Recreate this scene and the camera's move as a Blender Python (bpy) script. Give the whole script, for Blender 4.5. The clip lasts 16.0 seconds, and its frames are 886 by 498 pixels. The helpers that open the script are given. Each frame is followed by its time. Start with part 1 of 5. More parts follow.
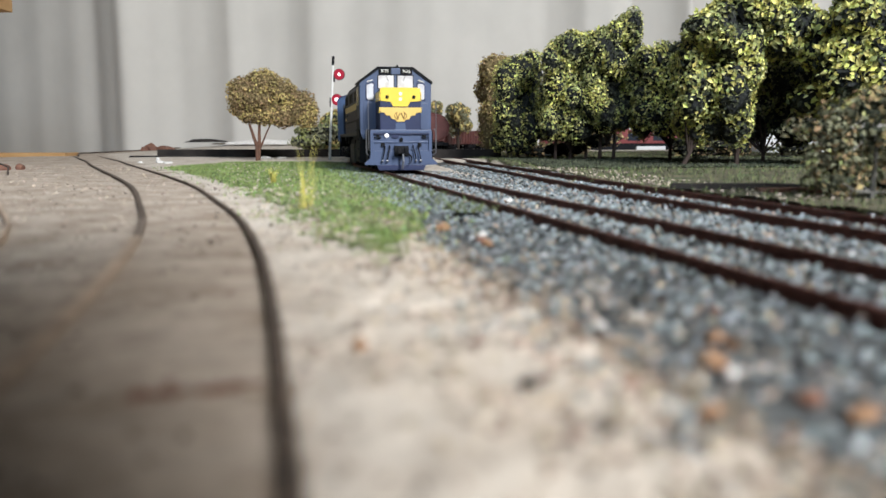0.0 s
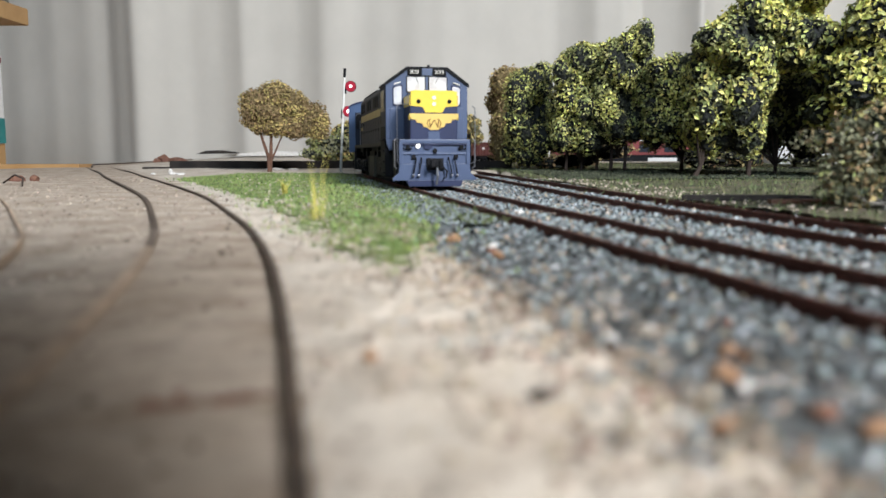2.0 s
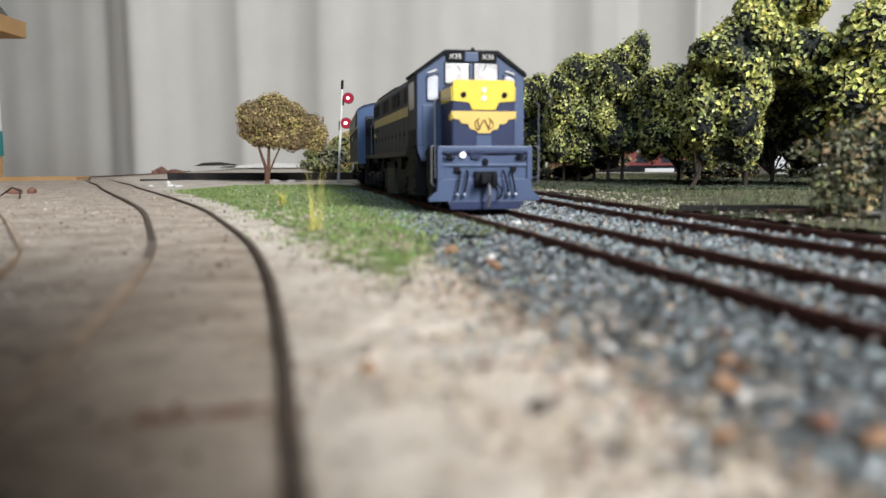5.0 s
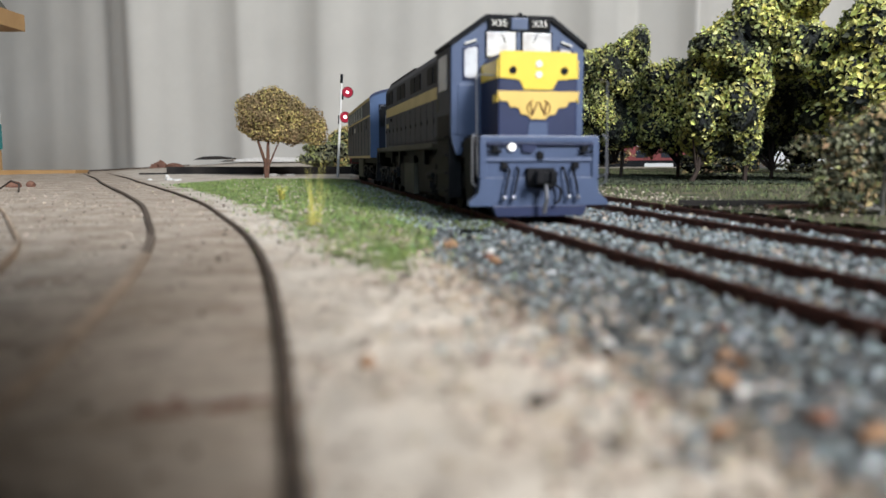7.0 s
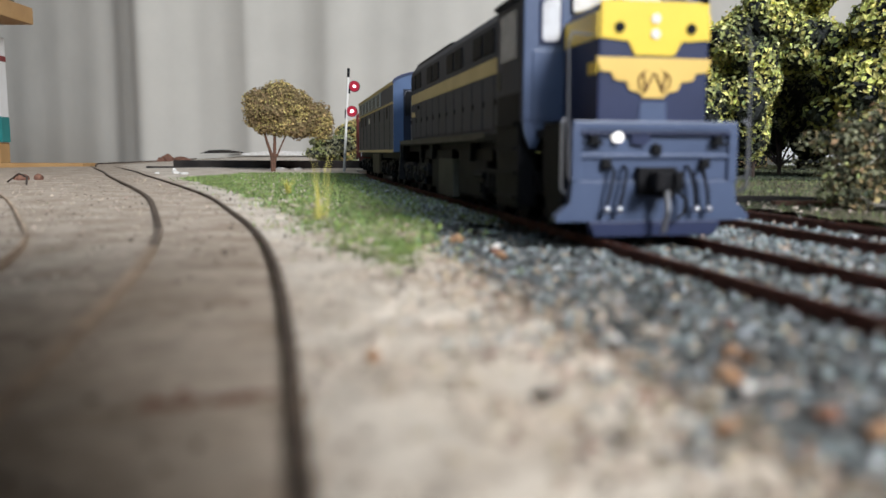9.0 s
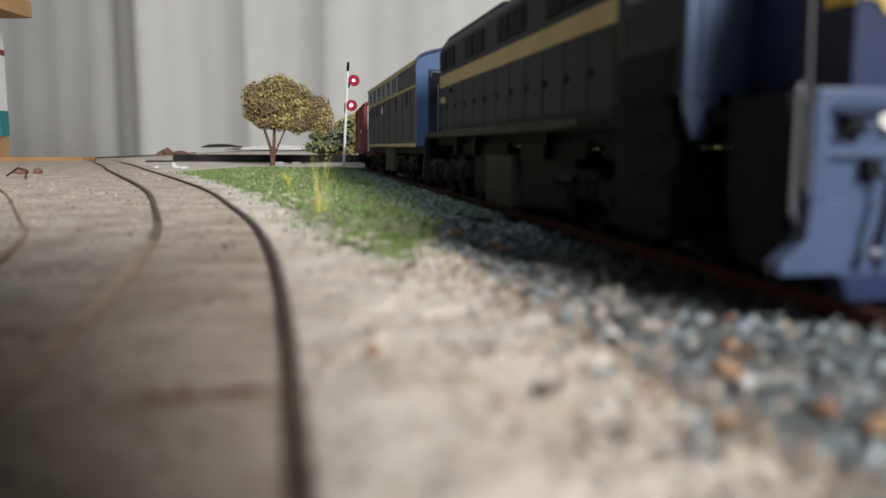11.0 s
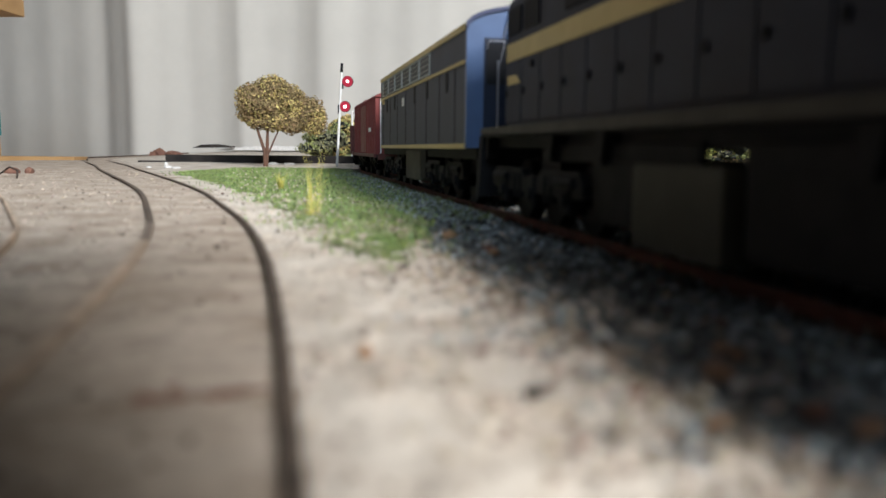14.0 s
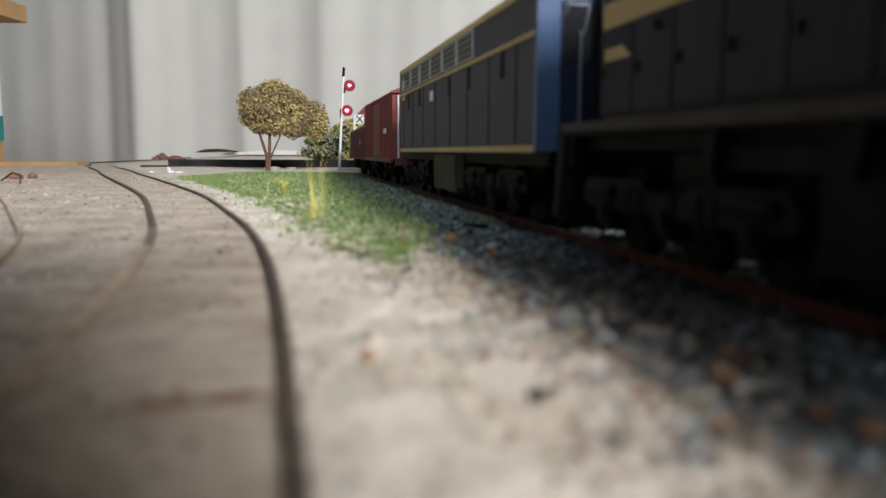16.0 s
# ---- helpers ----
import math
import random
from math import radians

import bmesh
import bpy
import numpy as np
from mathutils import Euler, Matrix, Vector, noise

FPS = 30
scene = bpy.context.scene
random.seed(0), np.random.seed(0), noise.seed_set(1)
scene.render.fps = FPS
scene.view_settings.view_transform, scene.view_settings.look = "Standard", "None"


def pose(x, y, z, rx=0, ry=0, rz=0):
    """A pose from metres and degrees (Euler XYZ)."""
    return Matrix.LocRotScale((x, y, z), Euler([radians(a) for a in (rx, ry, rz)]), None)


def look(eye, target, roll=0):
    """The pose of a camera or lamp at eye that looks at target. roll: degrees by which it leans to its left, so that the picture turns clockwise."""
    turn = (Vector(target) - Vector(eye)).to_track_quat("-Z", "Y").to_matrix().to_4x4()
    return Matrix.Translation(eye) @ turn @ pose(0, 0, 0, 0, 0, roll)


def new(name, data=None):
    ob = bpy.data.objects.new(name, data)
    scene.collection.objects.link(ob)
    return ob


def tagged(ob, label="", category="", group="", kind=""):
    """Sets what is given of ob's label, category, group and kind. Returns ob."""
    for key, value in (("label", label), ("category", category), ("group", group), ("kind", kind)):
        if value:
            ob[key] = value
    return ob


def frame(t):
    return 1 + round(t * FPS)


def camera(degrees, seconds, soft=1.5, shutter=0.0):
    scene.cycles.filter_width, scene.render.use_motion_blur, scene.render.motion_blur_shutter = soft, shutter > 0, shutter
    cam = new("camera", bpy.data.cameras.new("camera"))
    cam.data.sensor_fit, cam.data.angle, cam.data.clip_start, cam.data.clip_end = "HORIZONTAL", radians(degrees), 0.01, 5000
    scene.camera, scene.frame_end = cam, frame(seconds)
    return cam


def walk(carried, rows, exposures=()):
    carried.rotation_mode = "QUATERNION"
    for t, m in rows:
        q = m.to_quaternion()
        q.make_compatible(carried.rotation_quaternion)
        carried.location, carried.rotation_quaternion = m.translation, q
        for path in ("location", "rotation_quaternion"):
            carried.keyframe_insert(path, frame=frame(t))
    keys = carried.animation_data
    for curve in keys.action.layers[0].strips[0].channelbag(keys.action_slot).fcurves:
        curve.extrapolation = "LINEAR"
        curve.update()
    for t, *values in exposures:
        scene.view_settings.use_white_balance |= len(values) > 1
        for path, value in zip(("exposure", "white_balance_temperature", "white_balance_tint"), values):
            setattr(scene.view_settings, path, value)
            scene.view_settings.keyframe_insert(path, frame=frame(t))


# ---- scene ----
# ---- camera: fixed place, small hand-held turns (degrees: turn right, tilt down, lean) ----
MM = 0.001
EYE = Vector((0.0, 0.0, 0.01408))
VIEW = [
    (0, 0.642, 7.729, 0.070), (0.5, 0.168, 7.622, 0.150), (1, 0.053, 7.336, 0.072), (1.5, -0.000, 7.060, 0.050),
    (2, -0.132, 6.912, 0.063), (2.5, -0.156, 6.852, -0.016), (3, -0.107, 6.656, 0.076), (3.5, -0.009, 6.332, 0.223),
    (4, -0.061, 6.103, 0.282), (6.5, 0.183, 6.259, 0.157), (7, 0.083, 6.511, 0.106), (7.5, -0.131, 6.301, 0.293),
    (8, -0.515, 6.113, 0.308), (8.5, -0.532, 6.379, 0.128), (9, -0.355, 6.899, -0.121), (11.5, -0.306, 7.490, -0.179),
    (12, -0.222, 7.716, -0.350), (12.5, -0.135, 7.199, -0.378), (13, -0.075, 6.608, -0.352), (13.5, 0.109, 6.816, -0.418),
    (14, 0.185, 7.181, -0.494), (14.5, 0.142, 7.266, -0.486), (15, 0.088, 7.142, -0.410), (15.5, 0.080, 7.050, -0.339),
    (16, 0.002, 6.937, -0.216)]


def view_pose(turn, tilt, lean):
    a, b = radians(turn), radians(tilt)
    ahead = Vector((math.sin(a) * math.cos(b), math.cos(a) * math.cos(b), -math.sin(b)))
    return look(EYE, EYE + ahead, -lean)


cam = camera(58.15, 16.0)
cam.data.dof.use_dof = True
cam.data.dof.focus_distance = 0.50
cam.data.dof.aperture_fstop = 25.0
EXPO = [(0, -0.02), (3.5, -0.06), (6.5, -0.16), (7.5, -0.19), (9.0, -0.22), (11.5, -0.25), (12.2, 0.0), (13.0, 0.08), (14.0, 0.08), (15.0, 0.05), (16, -0.04)]
walk(cam, [(t, view_pose(a, b, c)) for t, a, b, c in VIEW], EXPO)

# ---- light: daylight from a window behind the camera, closed room ----
world = bpy.data.worlds.new("world")
scene.world = world
world.use_nodes = True
wn = world.node_tree
sky = wn.nodes.new("ShaderNodeTexSky")
sky.sky_type = "NISHITA"
sky.sun_disc = False
sky.sun_elevation, sky.sun_rotation = radians(40), radians(150)
wn.links.new(sky.outputs[0], wn.nodes["Background"].inputs[0])
wn.nodes["Background"].inputs[1].default_value = 0.12


def area_lamp(name, eye, target, sx, sy, watts, colour):
    d = bpy.data.lights.new(name, "AREA")
    d.shape, d.size, d.size_y, d.energy, d.color = "RECTANGLE", sx, sy, watts, colour
    ob = new(name, d)
    ob.matrix_world = look(eye, target)
    return ob


area_lamp("window_daylight", (0.775, -0.89, 0.95), (0.05, 0.25, 0.0), 0.42, 0.55, 47, (0.985, 0.99, 1.0))
area_lamp("window_daylight_west", (-0.06, -0.93, 0.98), (0.05, 0.25, 0.0), 0.4, 0.5, 9.5, (0.68, 0.84, 1.0))

# ---- materials ----


def mat(name, colour, rough=0.6, metal=0.0, spec=0.4, noise_scale=0.0, colour2=None, bump=0.0, bump_scale=None,
        fine=0.0, island=0.0, obj=0.0, emit=None, power=0.0, lo=0.35, hi=0.65):
    """Procedural surface: two noise scales (per metre), relief, and small changes per loose piece or object."""
    m = bpy.data.materials.new(name)
    m.use_nodes = True
    nt = m.node_tree
    b = nt.nodes["Principled BSDF"]
    b.inputs["Base Color"].default_value = (*colour, 1)
    b.inputs["Roughness"].default_value = rough
    b.inputs["Metallic"].default_value = metal
    b.inputs["Specular IOR Level"].default_value = spec
    co = nt.nodes.new("ShaderNodeTexCoord")
    src = co.outputs["Object"]
    out = None
    if noise_scale:
        n1 = nt.nodes.new("ShaderNodeTexNoise")
        n1.inputs["Scale"].default_value = noise_scale
        n1.inputs["Detail"].default_value = 6
        n1.inputs["Roughness"].default_value = 0.62
        nt.links.new(src, n1.inputs["Vector"])
        r = nt.nodes.new("ShaderNodeMapRange")
        r.inputs[1].default_value, r.inputs[2].default_value = lo, hi
        nt.links.new(n1.outputs[0], r.inputs[0])
        mx = nt.nodes.new("ShaderNodeMix")
        mx.data_type = "RGBA"
        mx.inputs[6].default_value = (*colour, 1)
        mx.inputs[7].default_value = (*(colour2 or [c * 0.6 for c in colour]), 1)
        nt.links.new(r.outputs[0], mx.inputs[0])
        out = mx.outputs[2]
    if fine or island or obj:
        h = nt.nodes.new("ShaderNodeHueSaturation")
        if out is not None:
            nt.links.new(out, h.inputs["Color"])
        else:
            h.inputs["Color"].default_value = (*colour, 1)
        if fine:
            n2 = nt.nodes.new("ShaderNodeTexNoise")
            n2.inputs["Scale"].default_value = (noise_scale or 400) * 7
            n2.inputs["Detail"].default_value = 4
            nt.links.new(src, n2.inputs["Vector"])
            val = n2.outputs[0]
            k = fine
        elif island:
            g = nt.nodes.new("ShaderNodeNewGeometry")
            val, k = g.outputs["Random Per Island"], island
        else:
            g = nt.nodes.new("ShaderNodeObjectInfo")
            val, k = g.outputs["Random"], obj
        r2 = nt.nodes.new("ShaderNodeMapRange")
        r2.inputs[3].default_value, r2.inputs[4].default_value = 1 - k, 1 + k
        nt.links.new(val, r2.inputs[0])
        nt.links.new(r2.outputs[0], h.inputs["Value"])
        if island:
            r3 = nt.nodes.new("ShaderNodeMapRange")
            r3.inputs[3].default_value, r3.inputs[4].default_value = 0.5 - 0.05 * island, 0.5 + 0.05 * island
            w = nt.nodes.new("ShaderNodeTexWhiteNoise")
            w.noise_dimensions = "1D"
            nt.links.new(val, w.inputs["W"])
            nt.links.new(w.outputs[0], r3.inputs[0])
            nt.links.new(r3.outputs[0], h.inputs["Hue"])
        out = h.outputs[0]
    if out is not None:
        nt.links.new(out, b.inputs["Base Color"])
    if bump:
        n3 = nt.nodes.new("ShaderNodeTexNoise")
        n3.inputs["Scale"].default_value = bump_scale or (noise_scale or 300) * 4
        n3.inputs["Detail"].default_value = 5
        nt.links.new(src, n3.inputs["Vector"])
        bp = nt.nodes.new("ShaderNodeBump")
        bp.inputs["Strength"].default_value = bump
        bp.inputs["Distance"].default_value = 0.0006
        nt.links.new(n3.outputs[0], bp.inputs["Height"])
        nt.links.new(bp.outputs[0], b.inputs["Normal"])
    if emit:
        b.inputs["Emission Color"].default_value = (*emit, 1)
        b.inputs["Emission Strength"].default_value = power
    return m


M_DIRT = mat("pale_sand", (0.60, 0.54, 0.465), 0.95, noise_scale=70, colour2=(0.40, 0.325, 0.255), bump=0.8, bump_scale=700, fine=0.3, lo=0.44, hi=0.72)
M_CRUMB = mat("soil_crumb", (0.36, 0.295, 0.235), 0.95, island=0.5)
M_YARD = mat("brown_yard_soil", (0.475, 0.40, 0.328), 0.95, noise_scale=85, colour2=(0.305, 0.238, 0.18), bump=0.8, bump_scale=500, fine=0.4, lo=0.38, hi=0.66)
M_BED = mat("ballast_bed", (0.11, 0.115, 0.115), 0.95, noise_scale=300, colour2=(0.06, 0.065, 0.065), bump=1.0, bump_scale=900, fine=0.4)
M_STONE = mat("ballast_stone", (0.185, 0.212, 0.222), 0.9, island=0.95)
M_WHITECHIP = mat("white_chip", (0.62, 0.64, 0.66), 0.8, island=0.3)
M_SPECK = mat("dark_speck", (0.13, 0.10, 0.08), 0.95, island=0.6)
M_TANCHIP = mat("tan_chip", (0.34, 0.275, 0.21), 0.95, island=0.6)
M_PEBBLE = mat("dirt_grain", (0.47, 0.40, 0.33), 0.95, island=0.45)
M_TURF = mat("turf", (0.15, 0.21, 0.065), 0.95, noise_scale=45, colour2=(0.40, 0.37, 0.25), bump=1.0, bump_scale=1500, fine=0.6, lo=0.42, hi=0.68)
# rough grass colour, lowered further to hold the shade of the trees
M_TURF_D = mat("rough_turf_tree_shade", (0.050, 0.062, 0.028), 0.95, noise_scale=55, colour2=(0.15, 0.125, 0.085), bump=1.0, bump_scale=900, fine=0.9)
M_VERGE = mat("verge_earth", (0.13, 0.125, 0.10), 0.95, noise_scale=90, colour2=(0.075, 0.10, 0.042), bump=1.0, bump_scale=900, fine=0.7)
M_BLADE_D = mat("dull_grass_blade", (0.135, 0.165, 0.07), 0.9, island=0.9)
M_BLADE = mat("grass_blade", (0.185, 0.255, 0.08), 0.9, island=0.85)
M_STRAW = mat("straw_blade", (0.55, 0.50, 0.13), 0.8, island=0.35)
M_RUST = mat("rusty_rail", (0.17, 0.06, 0.044), 0.75, noise_scale=400, colour2=(0.09, 0.034, 0.026), bump=0.4)
M_RAIL_DARK = mat("dull_rail", (0.13, 0.092, 0.066), 0.65, 0.1, noise_scale=300, colour2=(0.045, 0.033, 0.026), bump=0.3)
M_RAIL_TAN = mat("tan_rail", (0.62, 0.47, 0.34), 0.6, 0.0, noise_scale=60, colour2=(0.30, 0.22, 0.16), bump=0.3)
M_RAIL_MID = mat("brown_rail", (0.20, 0.15, 0.115), 0.6, 0.0, noise_scale=60, colour2=(0.12, 0.09, 0.07), bump=0.3)
M_SLEEPER = mat("sleeper", (0.09, 0.075, 0.065), 0.9, noise_scale=300, colour2=(0.05, 0.04, 0.035), bump=0.5)
M_NAVY = mat("navy_paint", (0.022, 0.032, 0.085), 0.45, noise_scale=60, colour2=(0.016, 0.024, 0.065))
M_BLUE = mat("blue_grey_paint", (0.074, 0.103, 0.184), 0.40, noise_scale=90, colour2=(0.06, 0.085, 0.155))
# locomotive side paints, darkened so the colour carries the unlit sides
M_GREYSIDE = mat("shade_dark_side_paint", (0.0145, 0.021, 0.040), 0.55, spec=0.22, noise_scale=120, colour2=(0.009, 0.013, 0.026))
M_SSIDE = mat("shade_grey_side_paint", (0.056, 0.064, 0.088), 0.6, spec=0.25, noise_scale=90, colour2=(0.047, 0.054, 0.074))
M_ROOFCREAM = mat("cream_roof_paint", (0.40, 0.345, 0.19), 0.6, noise_scale=80, colour2=(0.32, 0.275, 0.15))
M_FRAMEGREY = mat("pale_frame_paint", (0.36, 0.37, 0.36), 0.6)
M_GRILLE = mat("grey_grille", (0.085, 0.09, 0.10), 0.6, noise_scale=300, colour2=(0.05, 0.053, 0.06))
M_EMBLEM = mat("emblem_brown", (0.16, 0.08, 0.03), 0.6)
M_ENDBLUE = mat("end_blue_paint", (0.062, 0.105, 0.205), 0.38, noise_scale=90, colour2=(0.05, 0.085, 0.17))
M_OCHRE = mat("ochre_paint", (0.76, 0.53, 0.16), 0.38, noise_scale=90, colour2=(0.70, 0.475, 0.14))
M_YELLOW = mat("yellow_paint", (0.84, 0.61, 0.08), 0.38, noise_scale=90, colour2=(0.79, 0.56, 0.07))
M_CREAM = mat("cream_stripe", (0.56, 0.44, 0.18), 0.5, noise_scale=90, colour2=(0.47, 0.36, 0.14))
M_BLACK = mat("black_frame", (0.007, 0.008, 0.010), 0.65, spec=0.09, noise_scale=200, colour2=(0.015, 0.015, 0.017))
M_STEEL = mat("handrail_steel", (0.35, 0.36, 0.40), 0.35, 0.8)
M_WHITE = mat("white_paint", (0.78, 0.77, 0.74), 0.5, noise_scale=200, colour2=(0.66, 0.65, 0.62))
# pale base colour paints a bright reflection into the panes
M_GLASS = mat("glare_painted_glazing", (0.62, 0.63, 0.66), 0.12, spec=0.8, noise_scale=220, colour2=(0.42, 0.40, 0.42), lo=0.45, hi=0.7)
M_DARKGLASS = mat("dark_glazing", (0.03, 0.035, 0.045), 0.1, spec=0.8)
M_LAMPGLOW = mat("lamp_lens", (0.9, 0.9, 0.9), 0.2, emit=(1, 0.97, 0.9), power=1.2)
M_SILL = mat("olive_grey_sill_paint", (0.055, 0.053, 0.045), 0.6, spec=0.2, noise_scale=150, colour2=(0.035, 0.034, 0.03))
M_SIDEGLASS = mat("grey_side_glazing", (0.17, 0.17, 0.175), 0.2, spec=0.6, noise_scale=200, colour2=(0.10, 0.10, 0.105))
M_UNDERGREY = mat("dark_equipment_grey", (0.062, 0.062, 0.050), 0.7, spec=0.2, noise_scale=120, colour2=(0.042, 0.042, 0.035))
M_TANKGREY = mat("fuel_tank_grey", (0.125, 0.125, 0.105), 0.7, spec=0.2, noise_scale=120, colour2=(0.09, 0.09, 0.075))
M_WAGON = mat("red_wagon_paint", (0.20, 0.035, 0.03), 0.55, noise_scale=120, colour2=(0.15, 0.025, 0.022))
M_WAGON_DARK = mat("brown_wagon_paint", (0.12, 0.035, 0.03), 0.6, noise_scale=120, colour2=(0.08, 0.022, 0.02))
M_RED_GLOW = mat("red_signal_light", (0.27, 0.008, 0.025), 0.4, emit=(1.0, 0.02, 0.08), power=0.10)
M_CORE_GLOW = mat("signal_bulb", (1, 0.9, 0.9), 0.4, emit=(1.0, 0.75, 0.75), power=4.0)
M_RUSSET = mat("russet_bark", (0.17, 0.085, 0.055), 0.9, noise_scale=500, colour2=(0.09, 0.05, 0.035), bump=0.6)
M_BARK = mat("bark", (0.06, 0.043, 0.035), 0.9, noise_scale=500, colour2=(0.05, 0.035, 0.028), bump=0.6)
M_TWIG = mat("grey_twig", (0.20, 0.19, 0.17), 0.9)
M_LEAF_P = mat("pale_leaf", (0.62, 0.61, 0.28), 0.7, island=0.4)
M_LEAF_Y = mat("yellow_green_leaf", (0.57, 0.56, 0.16), 0.75, island=0.6)
M_LEAF_G = mat("green_leaf", (0.27, 0.29, 0.11), 0.85, island=0.6)
# crown cores and the darkest leaves carry shade in their colour
M_LEAF_D = mat("shade_dark_foliage", (0.042, 0.046, 0.044), 0.95, spec=0.1, noise_scale=600, colour2=(0.014, 0.015, 0.015), bump=1.0, bump_scale=700)
M_LEAF_K = mat("painted_shade_leaf", (0.055, 0.062, 0.042), 0.9, spec=0.15, island=0.6)
M_LEAF_O = mat("olive_leaf", (0.49, 0.385, 0.15), 0.85, island=0.45)
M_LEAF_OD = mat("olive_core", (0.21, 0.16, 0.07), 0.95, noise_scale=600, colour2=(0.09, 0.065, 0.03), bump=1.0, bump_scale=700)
M_LEAF_B = mat("brown_leaf", (0.29, 0.21, 0.105), 0.85, island=0.45)
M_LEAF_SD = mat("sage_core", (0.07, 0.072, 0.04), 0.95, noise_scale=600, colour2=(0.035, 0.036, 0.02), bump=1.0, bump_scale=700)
M_LEAF_S = mat("sage_leaf", (0.20, 0.20, 0.12), 0.85, island=0.45)
M_CURTAIN = mat("curtain_cloth", (0.61, 0.585, 0.535), 0.9, noise_scale=9, colour2=(0.56, 0.538, 0.492), bump=0.15, bump_scale=1500)
M_PINE = mat("pine_board", (0.46, 0.28, 0.12), 0.6, noise_scale=30, colour2=(0.38, 0.22, 0.09))
M_WALL = mat("room_paint", (0.16, 0.165, 0.178), 0.9, noise_scale=3, colour2=(0.14, 0.145, 0.157))
M_TAR = mat("black_board", (0.022, 0.020, 0.020), 0.9, spec=0.12, noise_scale=60, colour2=(0.045, 0.04, 0.036), bump=0.3)
M_PLASTER = mat("plaster_chip", (0.75, 0.73, 0.70), 0.9, noise_scale=400, colour2=(0.6, 0.58, 0.55), bump=0.4)
M_TERRA = mat("brown_rubble", (0.24, 0.12, 0.08), 0.9, noise_scale=200, colour2=(0.16, 0.08, 0.06), bump=0.6)
M_ORANGE = mat("orange_leaf_litter", (0.40, 0.25, 0.15), 0.9, noise_scale=300, colour2=(0.30, 0.15, 0.08))
M_TEAL = mat("teal_card", (0.02, 0.22, 0.22), 0.6, noise_scale=40, colour2=(0.02, 0.19, 0.19))
M_PAPER = mat("white_card", (0.72, 0.72, 0.72), 0.7, noise_scale=40, colour2=(0.68, 0.68, 0.68))
M_REDROOF = mat("red_roof_paint", (0.24, 0.045, 0.045), 0.6, noise_scale=150, colour2=(0.17, 0.03, 0.03))
M_PHONE = mat("phone_shell", (0.02, 0.02, 0.022), 0.4, noise_scale=60, colour2=(0.025, 0.025, 0.027))
M_CARPET = mat("floor_carpet", (0.22, 0.20, 0.18), 0.95, noise_scale=60, colour2=(0.18, 0.16, 0.145))

# ---- mesh helpers: all shapes in millimetres, turned into metres when linked ----


def part(name, bm, material, parent=None, label=""):
    me = bpy.data.meshes.new(name)
    for vert in bm.verts:
        vert.co *= MM
    bm.to_mesh(me)
    bm.free()
    for mt in (material if isinstance(material, (list, tuple)) else [material]):
        me.materials.append(mt)
    ob = new(name, me)
    if parent:
        ob.parent = parent
    if label:
        tagged(ob, label)
    return ob


def raw_part(name, verts, faces, material, parent=None, smooth=False, mats=None):
    me = bpy.data.meshes.new(name)
    me.from_pydata([tuple(p) for p in (np.asarray(verts, float) * MM).tolist()], [], faces)
    for mt in (material if isinstance(material, (list, tuple)) else [material]):
        me.materials.append(mt)
    if mats is not None:
        me.polygons.foreach_set("material_index", np.asarray(mats, np.int32))
    if smooth:
        me.polygons.foreach_set("use_smooth", np.ones(len(me.polygons), bool))
    me.update()
    ob = new(name, me)
    if parent:
        ob.parent = parent
    return ob


def empty(name, m=None):
    ob = new(name)
    ob.empty_display_size = 0.01
    if m is not None:
        ob.matrix_world = m
    return ob


def at(x, y, z, rz=0, rx=0, ry=0):
    return pose(x * MM, y * MM, z * MM, rx, ry, rz)


def add_box(bm, x0, x1, y0, y1, z0, z1, bevel=0.0, m=None):
    r = bmesh.ops.create_cube(bm, size=1)
    vs = r["verts"]
    for p in vs:
        p.co = Vector(((x0 + x1) / 2 + p.co.x * (x1 - x0), (y0 + y1) / 2 + p.co.y * (y1 - y0), (z0 + z1) / 2 + p.co.z * (z1 - z0)))
    if m is not None:
        bmesh.ops.transform(bm, matrix=m, verts=vs)
    if bevel:
        es = {e for p in vs for e in p.link_edges}
        bmesh.ops.bevel(bm, geom=list(es), offset=bevel, segments=2, affect="EDGES", profile=0.6)


def box(x0, x1, y0, y1, z0, z1, bevel=0.0, m=None):
    bm = bmesh.new()
    add_box(bm, x0, x1, y0, y1, z0, z1, bevel, m)
    return bm


def add_rod(bm, a, b, r, n=8, r2=None):
    a, b = Vector(a), Vector(b)
    d = b - a
    res = bmesh.ops.create_cone(bm, cap_ends=True, segments=n, radius1=r, radius2=r if r2 is None else r2, depth=d.length)
    q = d.to_track_quat("Z", "Y").to_matrix().to_4x4()
    bmesh.ops.transform(bm, matrix=Matrix.Translation((a + b) / 2) @ q, verts=res["verts"])


def rod(points, r, n=8):
    bm = bmesh.new()
    for a, b in zip(points, points[1:]):
        add_rod(bm, a, b, r, n)
    return bm


def prism(outline, y0, y1, bevel=0.0):
    """Solid between y0 and y1 with the outline [(x, z)]."""
    bm = bmesh.new()
    f = bm.faces.new([bm.verts.new((x, y0, z)) for x, z in outline])
    r = bmesh.ops.extrude_face_region(bm, geom=[f])
    for p in r["geom"]:
        if isinstance(p, bmesh.types.BMVert):
            p.co.y = y1
    bmesh.ops.recalc_face_normals(bm, faces=bm.faces)
    if bevel:
        bmesh.ops.bevel(bm, geom=list(bm.edges), offset=bevel, segments=2, affect="EDGES", profile=0.6)
    return bm


